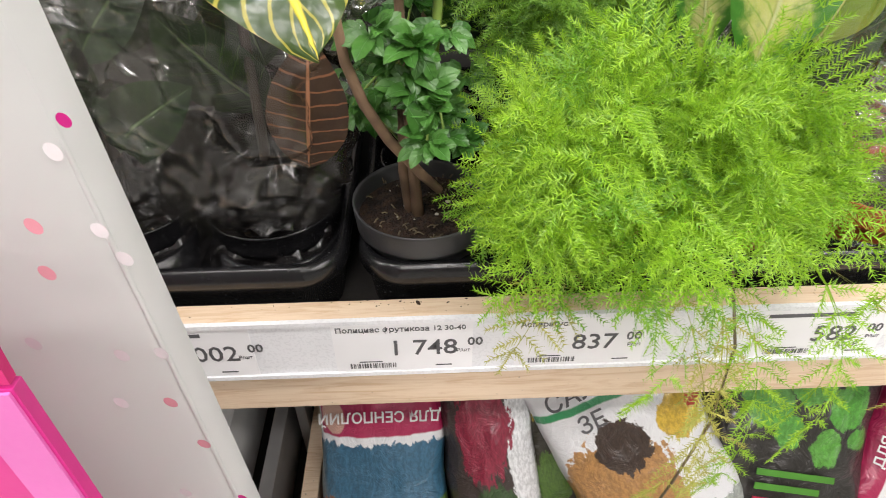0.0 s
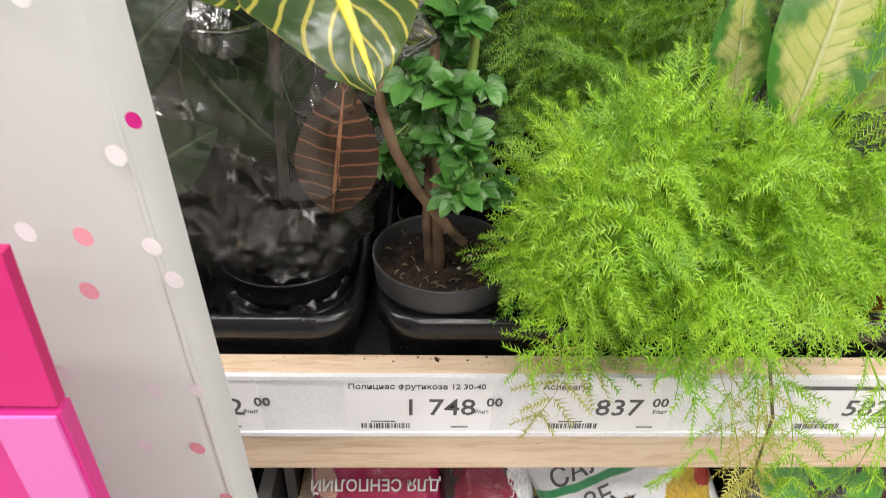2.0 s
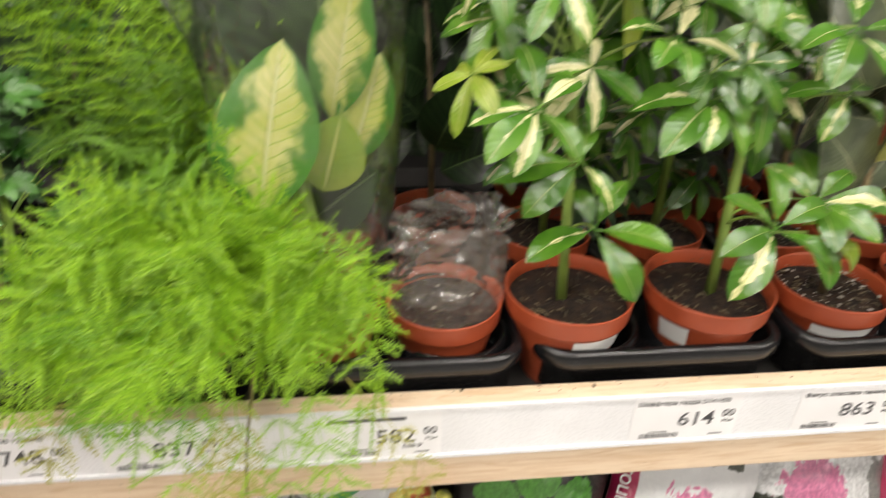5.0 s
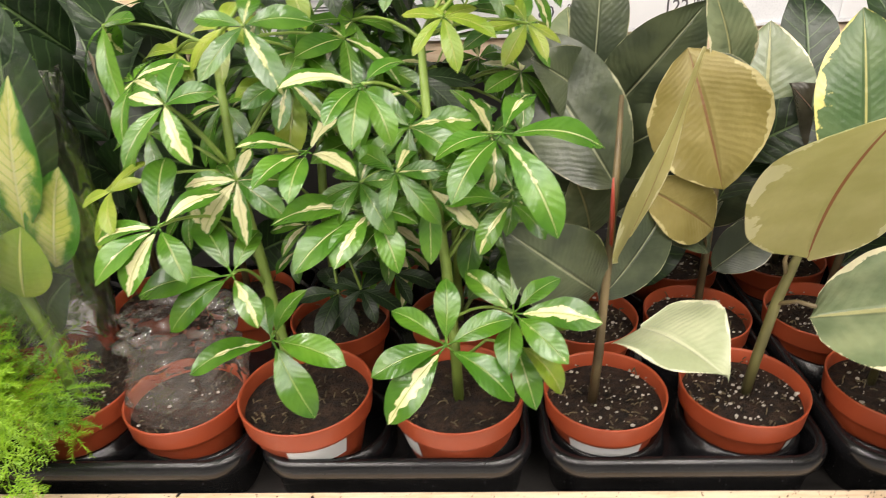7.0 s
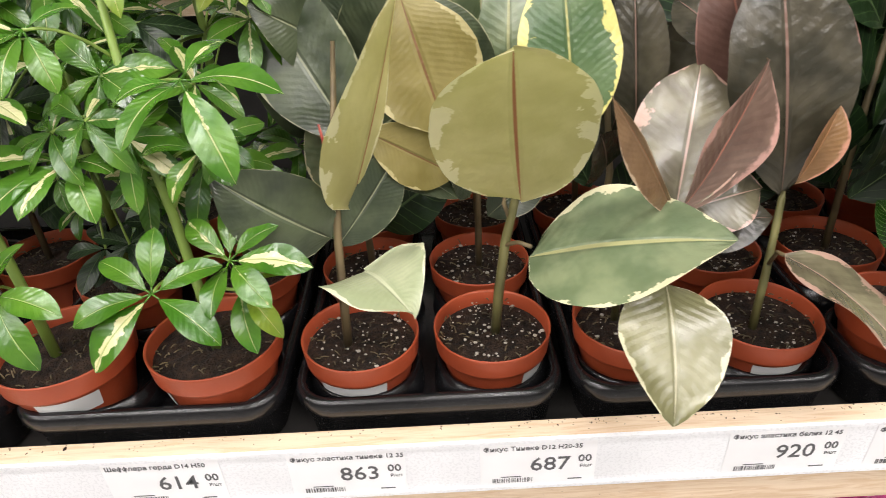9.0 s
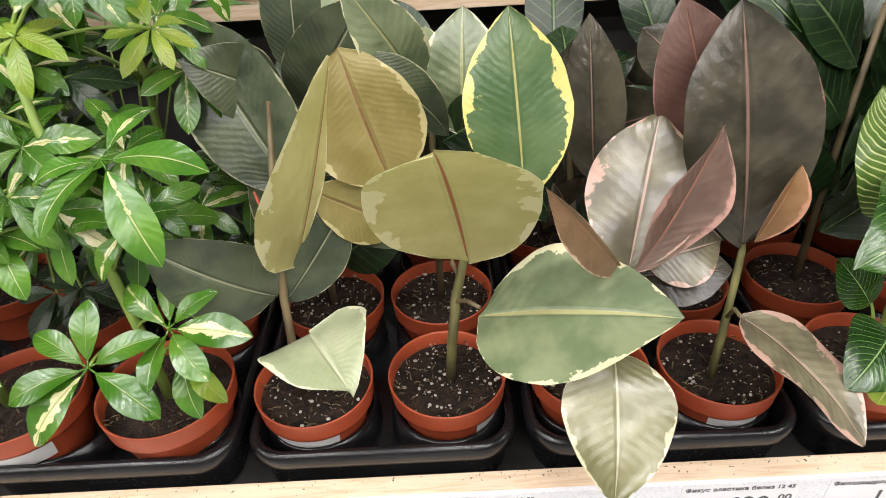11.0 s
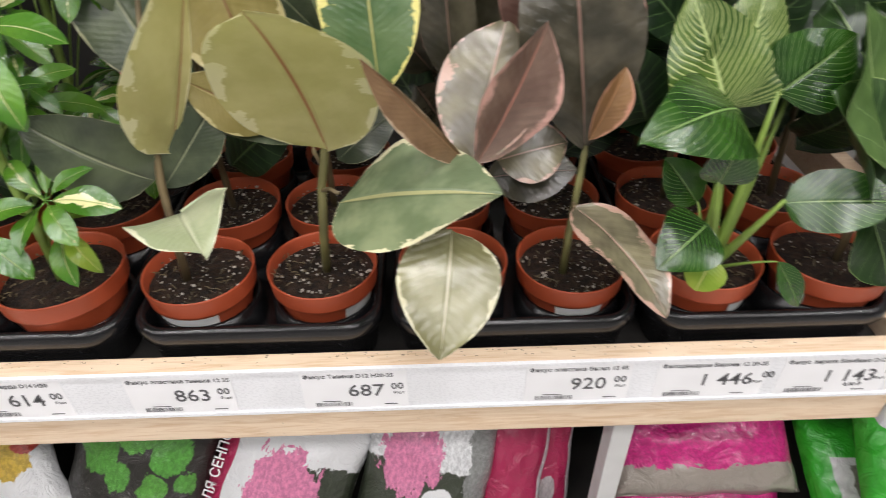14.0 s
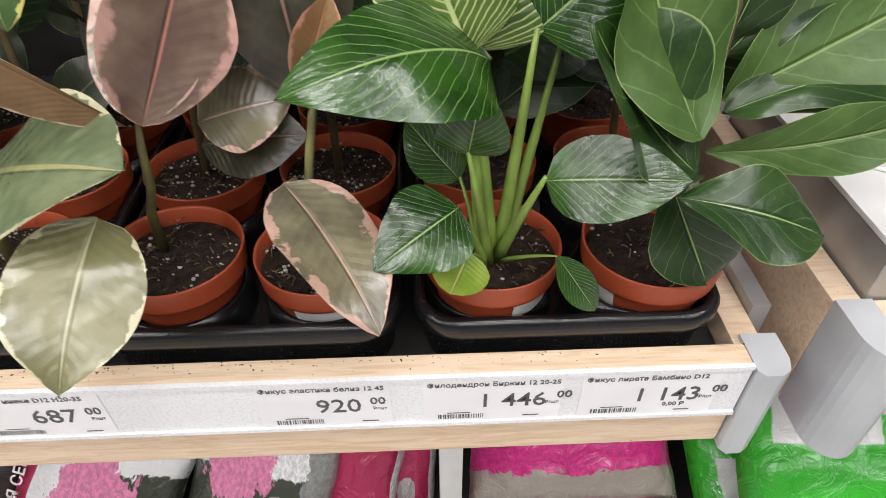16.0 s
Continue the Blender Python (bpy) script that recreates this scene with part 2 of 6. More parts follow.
def add_leaf(bm, base, tip, normal, width, kind="oval", bend=0.08, fold=0.12, wave=0.0, curl=0.0, seed=0, nu=14, nv=8, left=1.0, right=1.0):
    """One blade: a curved grid from base to tip, with UV across and along."""
    base, tip = Vector(base), Vector(tip)
    axis = tip - base
    length = axis.length
    d = axis / length
    n = Vector(normal)
    n = (n - d * n.dot(d))
    n = n.normalized() if n.length > 1e-4 else d.orthogonal().normalized()
    s = d.cross(n).normalized()
    uvl = bm.loops.layers.uv.verify()
    rows = []
    for i in range(nu + 1):
        u = i / nu
        w = max(0.004, leaf_shape(kind, u)) * width / 2
        p = base + axis * u + n * (bend * length * 4 * u * (1 - u))
        row = []
        for j in range(nv + 1):
            v = -1 + 2 * j / nv
            h = fold * abs(v) * w - curl * v * v * w
            h += wave * width * math.sin(u * 9 + seed * 1.7 + (2.1 if v > 0 else 0)) * v * v
            h += wave * 0.3 * width * noise.noise(Vector((u * 3 + seed, v * 1.5, seed * 0.37)))
            edge = 1 + 0.03 * noise.noise(Vector((u * 9, seed * 2.1 + (5 if v > 0 else 0), 0)))
            row.append((bm.verts.new(p + s * (v * w * edge * (left if v < 0 else right)) + n * h), (j / nv, u)))
        rows.append(row)
    for a, b in zip(rows, rows[1:]):
        for j in range(nv):
            quad = (a[j], a[j + 1], b[j + 1], b[j])
            f = bm.faces.new([q[0] for q in quad])
            f.smooth = True
            for lp, q in zip(f.loops, quad):
                lp[uvl].uv = q[1]
    return bm


def leaf_part(parent, material, base, tip, normal, width, label="", name="leaf", **kw):
    return part(name, add_leaf(bmesh.new(), base, tip, normal, width, **kw), material, parent, label)


def text_part(body, size, m, material, parent, name="lettering", wide=1.0, bold=0.0, align="LEFT", label=""):
    cu = bpy.data.curves.new(name, "FONT")
    cu.body, cu.size, cu.align_x, cu.align_y = body, size, align, "BOTTOM_BASELINE"
    cu.offset, cu.extrude, cu.resolution_u = bold, 0.0002, 2
    tmp = new("lettering_source", cu)
    me = bpy.data.meshes.new_from_object(tmp.evaluated_get(bpy.context.evaluated_depsgraph_get()))
    bpy.data.objects.remove(tmp)
    bpy.data.curves.remove(cu)
    me.materials.clear()
    me.materials.append(material)
    ob = new(name, me)
    ob.parent = parent
    ob.matrix_basis = m @ Matrix.Diagonal((wide, 1, 1, 1))
    if label:
        ob["label"] = label
    return ob


def digits_part(body, size, m, material, parent, bold=0.00015):
    """Large digits, each a part of its own, spaced as the line of type spaces them."""
    def extent(s):
        cu = bpy.data.curves.new("type", "FONT")
        cu.body, cu.size, cu.resolution_u = s, size, 1
        tmp = new("type", cu)
        me = bpy.data.meshes.new_from_object(tmp.evaluated_get(bpy.context.evaluated_depsgraph_get()))
        bpy.data.objects.remove(tmp)
        bpy.data.curves.remove(cu)
        xs = [v.co.x for v in me.vertices]
        bpy.data.meshes.remove(me)
        return max(xs)
    for i, ch in enumerate(body):
        if ch != " ":
            text_part(ch, size, m @ Matrix.Translation((extent(body[:i + 1]) - extent(ch), 0, 0)), material, parent, "digit", 1.0, bold)


# ---------- the hall ----------
structure("floor", (-6, 8, -6, 6, -0.1, 0), FLOOR_MAT, "pale grey polished shop floor", "floor", 0)
structure("ceiling", (-6, 8, -6, 6, CEILING, CEILING + 0.1), CEIL_MAT, "white painted shop ceiling with strip lights", "ceiling", 0)
structure("wall_north", (-6, 8, 6, 6.2, 0, CEILING), WALL_MAT, "plain pale shop wall behind the shelves", "wall", 0)
structure("wall_south", (-6, 8, -6.2, -6, 0, CEILING), WALL_MAT, "plain pale shop wall behind the aisle", "wall", 0)
structure("wall_east", (8, 8.2, -6.2, 6.2, 0, CEILING), WALL_MAT, "plain pale shop wall at the aisle end", "wall", 0)
structure("wall_west", (-6.2, -6, -6.2, 6.2, 0, CEILING), WALL_MAT, "plain pale shop wall at the aisle end", "wall", 0)


def lamp_material():
    m, nt, b = nodes_of("lamp_diffuser")
    b.inputs["Base Color"].default_value = (0.9, 0.9, 0.9, 1)
    b.inputs["Emission Color"].default_value = (1, 0.97, 0.92, 1)
    b.inputs["Emission Strength"].default_value = 6.0
    return m


LAMP_GLOW = lamp_material()
for lx in (-2.4, -0.4, 1.6, 3.6):
    for ly in (-2.7, -1.6, -0.6):
        t = thing("ceiling_light", (lx, ly, CEILING), "long white strip light fixed under the ceiling", "ceiling light", "ceiling strip lights")
        box_part("housing", (-0.72, 0.72, -0.1, 0.1, -0.05, 0), WHITE_PAINT, t)
        box_part("diffuser", (-0.70, 0.70, -0.08, 0.08, -0.062, -0.05), LAMP_GLOW, t)
        ld = bpy.data.lights.new("strip_lamp", "AREA")
        ld.shape, ld.size, ld.size_y, ld.energy, ld.color = "RECTANGLE", 1.4, 0.16, LAMP_POWER, (1.0, 0.97, 0.93)
        lo = new("strip_lamp", ld)
        lo.matrix_basis = pose(lx, ly, CEILING - 0.08)

# ---------- the plant shelf ----------
X0, X1 = -0.95, 1.634
rack = thing("plant_shelf", (0, 0, 0), "pine fronted shop shelf holding trays of potted plants", "shelf")
box_part("front_board", (X0, X1, 0.0, 0.0215, 0.884, 1.0), PINE, rack, 0.003, "pale pine front board")
box_part("deck", (X0, X1 + 0.03, 0.0235, 0.64, 0.945, 0.965), DARK_DECK, rack, 0.001)
box_part("side_board", (X1 - 0.004, X1 + 0.022, 0.022, 0.64, 0.89, 0.992), PINE, rack, 0.002)
box_part("side_rail", (X1 + 0.0225, X1 + 0.040, 0.06, 0.62, 0.955, 1.004), GREY_METAL, rack, 0.001, "galvanised steel rail")
bm = bmesh.new()
prof = [(1.636, 0.034), (1.636, -0.006), (1.641, -0.012), (1.655, -0.012), (1.664, -0.006), (1.668, 0.006), (1.668, 0.034)]
loft(bm, [[bm.verts.new((x, y, z)) for x, y in prof] for z in (0.878, 0.882, 0.994, 0.997)])
part("end_cap", bm, GREY_PLASTIC, rack, "pale grey moulded corner cap", smooth=False)
# the price rail: back plate with a folded lip above and below
bm = bmesh.new()
sec = [(0, 1.0005), (-0.0045, 1.0005), (-0.0045, 0.9965), (-0.0025, 0.9965), (-0.0025, 0.937), (-0.0050, 0.937), (-0.0050, 0.9325), (0, 0.9325)]
loft(bm, [[bm.verts.new((x, y - 0.0003, z)) for y, z in sec] for x in (X0, X1)])
part("price_rail", bm, STRIP, rack, "white plastic price rail", smooth=False)
rack.location = (0, 0, 0)
# back and upper tier
# panel colour set near black to stand for the shade under the upper shelf
structure("back_panel", (X0, 3.0, 0.66, 0.68, 0.0, 1.28), DARK_DECK, "panel behind the lower plant trays, coloured dark for shade", "panel", 0)
upper = thing("upper_shelf", (0, 0, 0), "white stepped upper shop shelf with a price rail", "shelf")
box_part("deck", (X0, 3.0, 0.602, 1.25, 1.30, 1.33), WHITE_PAINT, upper, 0.002)
box_part("front_board", (X0, 3.0, 0.585, 0.600, 1.285, 1.395), PINE, upper, 0.002)
bm = bmesh.new()
loft(bm, [[bm.verts.new((x, y + 0.583, z + 0.385)) for y, z in sec] for x in (X0, 3.0)])
part("price_rail", bm, STRIP, upper, "white plastic price rail", smooth=False)
structure("tier_backboard", (X0, 3.0, 1.26, 1.28, 0.0, 1.9), WHITE_PAINT, "white back panel above the upper shelf", "panel", 0)

# neighbouring bay
bay = thing("side_shelf", (1.704, 0, 0), "neighbouring pine shop shelf with a rounded grey cap", "shelf")
box_part("side_board", (0.0, 0.025, 0.034, 0.62, 0.905, 1.035), PINE, bay, 0.002)
box_part("front_board", (0.032, 1.0, 0.006, 0.034, 0.905, 1.035), PINE, bay, 0.002)
box_part("deck", (0.032, 1.0, 0.036, 0.62, 0.99, 1.01), GREY_METAL, bay, 0.001)
bm = bmesh.new()
arc = [(0.0, 0.033), (0.0, -0.004)] + [(0.026 - 0.026 * math.cos(radians(a)), -0.004 - 0.03 * math.sin(radians(a))) for a in range(15, 181, 15)] + [(0.052, 0.005), (0.031, 0.005), (0.031, 0.033)]
loft(bm, [[bm.verts.new((x, y, z)) for x, y in arc] for z in (0.900, 0.904, 1.032, 1.038)])
part("end_cap", bm, GREY_PLASTIC, bay, "pale grey moulded rounded corner cap", smooth=False)
bm = bmesh.new()
loft(bm, [[bm.verts.new((x, y + 0.004, z + 0.03)) for y, z in sec] for x in (0.054, 1.0)])
part("price_rail", bm, STRIP, bay, "white plastic price rail", smooth=False)
crate = thing("display_box", (1.7315, 0.036, 1.0365), "white topped steel display box with round holes", "box")
bm = bmesh.new()
holes = [(0.060, 0.130), (0.19, 0.130)]
box(bm, 0, 0.6, 0, 0.30, -0.025, 0.050, 0.002)
part("body", bm, GREY_METAL, crate, "brushed grey steel side", smooth=False)
box_part("top", (-0.001, 0.6, -0.001, 0.301, 0.0505, 0.056), WHITE_PAINT, crate, 0.001)
for hx, hy in holes:
    bm = bmesh.new()
    rings = lathe(bm, [(0.0, -0.002), (0.024, -0.002), (0.030, 0.0), (0.030, 0.004), (0.033, 0.004), (0.033, 0.0)], 32, (hx, hy, 0.057))
    part("cup_ring", bm, WHITE_PAINT, crate, "round white recessed cup")

# lower shelf
low = thing("lower_shelf", (0, 0, 0), "low shop shelf under the plants with bagged soil", "shelf")
box_part("deck", (X0, 3.0, -0.02, 0.62, 0.30, 0.33), DARK_DECK, low, 0.002)
box_part("post", (1.372, 1.402, 0.10, 0.135, 0.33, 0.884), WHITE_PAINT, low, 0.002, "white steel upright")
box_part("side_board", (-0.182, -0.155, 0.02, 0.6, 0.33, 0.44), PINE, low, 0.002)
box_part("post", (-0.205, -0.188, 0.30, 0.34, 0.33, 0.884), GREY_METAL, low, 0.002)
box_part("side_rail", (-0.245, -0.222, 0.06, 0.6, 0.33, 0.46), GREY_METAL, low, 0.002)
box_part("side_rail", (-0.330, -0.300, 0.04, 0.6, 0.33, 0.50), WHITE_PAINT, low, 0.002)

# ---------- spilt soil on the front board ----------
crumb_rng = random.Random(9)
bm = bmesh.new()
for _ in range(260):
    cx = crumb_rng.choice((-0.035, 0.245, 0.52, 0.795, 1.075, 1.35, 1.2)) + crumb_rng.gauss(0, 0.11)
    if X0 < cx < X1:
        sz = crumb_rng.choice((0.0003, 0.0004, 0.0005, 0.0007, 0.0018 if crumb_rng.random() < 0.08 else 0.0004))
        cy = 0.0200 - abs(crumb_rng.gauss(0, 0.006))
        bmesh.ops.create_icosphere(bm, subdivisions=1, radius=sz, matrix=Matrix.Translation((cx, max(0.003, cy), 1.0 + sz * 0.4)) @ Matrix.Rotation(crumb_rng.uniform(0, 3), 4, "Z") @ Matrix.Diagonal((crumb_rng.uniform(0.8, 2.6), 1, 0.6, 1)))
tagged(part("soil_crumb", bm, SOIL, None, "", False), "scattered dark soil crumbs on the pine board", "soil", "", "stuff")

# ---------- trays ----------
def make_tray(at, first=None):
    if first:
        return copy_thing(first, Matrix.Translation(at))
    t = thing("plant_tray", at, "black plastic growers tray with rounded corners", "tray", "black growers trays")
    w, d = 0.266, 0.398
    bm = bmesh.new()
    spec = [(0.014, 0.034, 0.0), (0.010, 0.036, 0.004), (0.006, 0.038, 0.040), (0.002, 0.038, 0.046), (0.0, 0.038, 0.052), (0.0, 0.038, 0.062), (0.003, 0.036, 0.067), (0.008, 0.034, 0.068), (0.0095, 0.034, 0.064), (0.0105, 0.033, 0.030), (0.014, 0.030, 0.026)]
    loft(bm, [rounded_loop(bm, w - 2 * i, d - 2 * i, r, z) for i, r, z in spec])
    part("shell", bm, BLACK_PLASTIC, t)
    for sx in (-0.066, 0.066):
        for sy in (-0.125, 0.0, 0.125):
            bm = bmesh.new()
            lathe(bm, [(0.047, 0.027), (0.050, 0.050), (0.054, 0.056), (0.058, 0.055), (0.061, 0.027)], 24, (sx, sy, 0))
            part("pot_ring", bm, BLACK_PLASTIC, t)
    return t


TRAY_Z = 0.9655
tray = None
for k in range(-1, 6):
    cx = -0.030 + 0.2755 * k + 0.1375
    tray = make_tray((cx, 0.2220, TRAY_Z), tray) if tray else make_tray((cx, 0.2220, TRAY_Z))


# ---------- pots ----------
def make_pot(name, x, y, rim_z, radius, colour, label, stuff_seed, perlite=True, sticker=None, height=0.098):
    t = thing(name, (x, y, rim_z - height), label, "plant")
    bm = bmesh.new()
    R, h = radius, height
    lathe(bm, [(R * 0.62, 0), (R * 0.64, 0.003), (R * 0.90, h - 0.026), (R * 0.915, h - 0.024), (R * 0.965, h - 0.023), (R * 0.97, h - 0.020), (R * 0.995, h - 0.002), (R, h), (R * 0.985, h + 0.0012), (R * 0.955, h - 0.001), (R * 0.93, h - 0.016)], 48)
    shell = part("pot", bm, colour, t)
    bm = bmesh.new()
    rng = random.Random(stuff_seed)
    rings = []
    for k in range(9):
        r = R * 0.935 * k / 8
        zz = h - 0.014 + 0.004 * math.cos(k / 8 * 2)
        rings.append([bm.verts.new((r * math.cos(a * math.pi / 16), r * math.sin(a * math.pi / 16), zz + rng.uniform(-0.0022, 0.0022) * (k < 8))) for a in range(32)] if k else [bm.verts.new((0, 0, zz))] * 32)
    for k in range(8):
        for a in range(32):
            q = [rings[k][a], rings[k][(a + 1) % 32], rings[k + 1][(a + 1) % 32], rings[k + 1][a]]
            q = list(dict.fromkeys(q))
            bm.faces.new(q[::-1])
    earth = part("soil", bm, SOIL, t)
    if perlite:
        bm = bmesh.new()
        for _ in range(perlite if perlite > 1 else 70):
            a, r = rng.uniform(0, 6.28), R * 0.9 * math.sqrt(rng.random())
            s = rng.choice((0.0006, 0.0007, 0.0009, 0.0012, 0.0019)) * rng.uniform(0.8, 1.2)
            bmesh.ops.create_icosphere(bm, subdivisions=1, radius=s, matrix=Matrix.Translation((r * math.cos(a), r * math.sin(a), h - 0.0085 + 0.003 * math.cos(r / R * 2))) @ Matrix.Diagonal((rng.uniform(0.7, 1.4), 1, 0.7, 1)))
        tagged(part("perlite", bm, PERLITE, earth, "white perlite grains", smooth=False), kind="stuff")
    # dry crumbs of peat and bark on the soil
    bm = bmesh.new()
    for _ in range(60):
        a, r = rng.uniform(0, 6.28), R * 0.88 * math.sqrt(rng.random())
        p = Vector((r * math.cos(a), r * math.sin(a), h - 0.0085))
        e = Vector((rng.uniform(-1, 1), rng.uniform(-1, 1), rng.uniform(-0.1, 0.4))).normalized() * rng.uniform(0.003, 0.009)
        tube(bm, [p, p + e * 0.5 + Vector((0, 0, 0.001)), p + e], 0.0007, 4)
    tagged(part("peat", bm, STEM_BROWN, earth), kind="stuff")
    if sticker is not None:
        bm = bmesh.new()
        a0, a1, z0, z1 = sticker
        k = 10
        cols = []
        for i in range(k + 1):
            a = radians(a0 + (a1 - a0) * i / k)
            def rad(z):
                return R * (0.64 + 0.26 * z / (h - 0.026)) + 0.0010
            cols.append([bm.verts.new((rad(z) * math.cos(a), rad(z) * math.sin(a), z)) for z in (z0 * h, z1 * h)])
        for a, b in zip(cols, cols[1:]):
            bm.faces.new((a[0], b[0], b[1], a[1]))
        part("barcode_label", bm, LABEL, shell, "white paper barcode label")
    return t

# ---------- price tags ----------
def price_tag(x, digits, name_line, zero_line=False):
    """x: where the large digits begin."""
    left = x - 0.048
    n = len(digits.replace(" ", ""))
    wide = 0.112 if n == 3 else 0.118
    t = thing("price_tag", (left, -0.0030, 0.9375), "white paper price tag with black digits in the rail", "price tag", "price tags on the rail")
    sheet = box_part("paper", (0, wide, -0.0006, 0, 0.0, 0.058), PAPER, t, 0)
    up = Matrix.Rotation(radians(90), 4, "X")
    def put(x_, z_):
        return Matrix.Translation((x_, -0.0008, z_)) @ up
    digits_part(digits, 0.0262, put(0.048 if n == 3 else 0.046, 0.0195), INK, sheet)
    digits_part("00", 0.0135, put(0.048 + (0.0465 if n == 3 else 0.0655), 0.0295), INK, sheet, 0.0002)
    if name_line:
        text_part(name_line, 0.0078, put(0.003, 0.0490), INK, sheet, "lettering", 1.0, 0.0001)
    else:
        box_part("text_bar", (0.004, 0.078, -0.001, -0.0006, 0.0495, 0.0535), INK, sheet, 0)
    if zero_line:
        text_part("0,00 Р", 0.0075, put(0.074, 0.0115), INK, sheet, "lettering", 1.0, 0.0001)
    text_part("Р/шт", 0.0055, put(0.0965 if n == 3 else 0.104, 0.0215), INK, sheet, "lettering")
    rng = random.Random(int(digits.replace(" ", "")))
    bm = bmesh.new()
    q = 0.012
    while q < 0.052:
        w = rng.choice((0.0006, 0.0009, 0.0015))
        box(bm, q, q + w, -0.0009, -0.0006, 0.0035, 0.0095)
        q += w + rng.choice((0.0006, 0.001, 0.0014))
    part("barcode", bm, INK, sheet, smooth=False)
    box_part("text_bar", (0.086, 0.1, -0.0009, -0.0006, 0.0045, 0.0058), INK, sheet, 0)
    box_part("text_bar", (0.020, 0.040, -0.0009, -0.0006, 0.0112, 0.0122), INK, sheet, 0)
    return t


for args in ((-0.186, "1 002", ""), (0.0, "1 748", "Полициас фрутикоза 12 30-40"), (0.155, "837", "Аспарагус"),
             (0.363, "582", "", True), (0.668, "614", "Шеффлера герда D14 H50"), (0.844, "863", "Фикус эластика тинеке 12 35"),
             (1.028, "687", "Фикус Тинеке D12 H20-35"), (1.266, "920", "Фикус эластика белиз 12 45"), (1.406, "1 446", "Филодендрон Биркин 12 20-25"),
             (1.540, "1 143", "Фикус лирата Бамбино D12", True)):
    price_tag(*args)

# ---------- leaf materials ----------
TINEKE = leaf_material("variegated_rubber_leaf", (0.14, 0.19, 0.10), (0.25, 0.30, 0.165), margin=(0.74, 0.70, 0.46), margin_at=0.92, jag=0.42, rib=(0.42, 0.42, 0.20), rough=0.26,  vein_count=14, island=False, coat=0.85, relief=0.5)
TINEKE_UNDER = leaf_material("rubber_leaf_underside", (0.58, 0.53, 0.22), (0.68, 0.62, 0.29), margin=(0.86, 0.80, 0.50), margin_at=0.88, jag=0.60, rib=(0.40, 0.16, 0.07), rib_width=0.03, rough=0.5, vein_count=16, translucency=0.45, island=False, relief=0.14)
TINEKE_WIDE = leaf_material("broad_margined_rubber_leaf", (0.065, 0.13, 0.045), (0.12, 0.19, 0.08), margin=(0.72, 0.66, 0.22), margin_at=0.84, jag=0.55, rib=(0.42, 0.40, 0.14), rib_width=0.03, rough=0.3, vein_count=22, island=False, coat=0.4)
UNDER_OLIVE = leaf_material("olive_brown_leaf_underside", (0.26, 0.215, 0.06), (0.36, 0.30, 0.105), margin=(0.62, 0.54, 0.27), margin_at=0.93, jag=0.40, rib=(0.24, 0.12, 0.05), rib_width=0.03, rough=0.45, vein_count=22, translucency=0.3, island=False)
BELIZE_BROWN = leaf_material("brown_rubber_leaf_underside", (0.20, 0.115, 0.060), (0.28, 0.17, 0.09), margin=(0.66, 0.50, 0.36), margin_at=0.88, margin_soft=0.08, jag=0.3, rib=(0.42, 0.20, 0.11), rib_width=0.03, rough=0.45, vein_count=22, translucency=0.25, island=False)
BELIZE_PLUM = leaf_material("plum_rubber_leaf_underside", (0.10, 0.052, 0.040), (0.16, 0.085, 0.065), margin=(0.30, 0.16, 0.13), margin_at=0.97, jag=0.1, rib=(0.26, 0.11, 0.08), rib_width=0.03, rough=0.4, vein_count=22, island=False)
BELIZE_BRONZE = leaf_material("bronze_rubber_leaf", (0.22, 0.115, 0.045), (0.33, 0.19, 0.085), margin=(0.60, 0.30, 0.20), margin_at=0.75, margin_soft=0.2, jag=0.5, rib=(0.45, 0.22, 0.10), rough=0.3, vein_count=16, island=False, coat=0.5)
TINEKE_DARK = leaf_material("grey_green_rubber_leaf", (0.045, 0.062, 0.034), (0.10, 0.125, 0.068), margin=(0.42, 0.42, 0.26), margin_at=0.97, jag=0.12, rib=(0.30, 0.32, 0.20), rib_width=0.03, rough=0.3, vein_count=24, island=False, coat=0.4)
BELIZE = leaf_material("pink_rubber_leaf", (0.13, 0.115, 0.075), (0.24, 0.215, 0.13), margin=(0.56, 0.36, 0.28), margin_at=0.84, margin_soft=0.08, jag=0.7, rib=(0.55, 0.36, 0.28), rib_width=0.03, rough=0.26, vein_count=14, island=False, coat=0.85, relief=0.5)
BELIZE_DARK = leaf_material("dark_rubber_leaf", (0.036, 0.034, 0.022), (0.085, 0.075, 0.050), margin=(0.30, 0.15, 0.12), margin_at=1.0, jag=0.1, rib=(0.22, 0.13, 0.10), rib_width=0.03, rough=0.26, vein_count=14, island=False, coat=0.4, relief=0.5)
BELIZE_RED = leaf_material("rosy_rubber_leaf", (0.15, 0.092, 0.070), (0.25, 0.165, 0.125), margin=(0.62, 0.36, 0.30), margin_at=0.82, margin_soft=0.16, jag=0.5, rib=(0.55, 0.22, 0.16), rib_width=0.03, rough=0.28, vein_count=14, island=False, coat=0.5, relief=0.5)
OLIVE_LEAF = leaf_material("olive_rubber_leaf", (0.17, 0.165, 0.075), (0.27, 0.26, 0.14), margin=(0.60, 0.57, 0.38), margin_at=0.90, margin_soft=0.06, jag=0.45, rib=(0.45, 0.42, 0.27), rib_width=0.03, rough=0.26, vein_count=14, island=False, coat=0.85, relief=0.5)
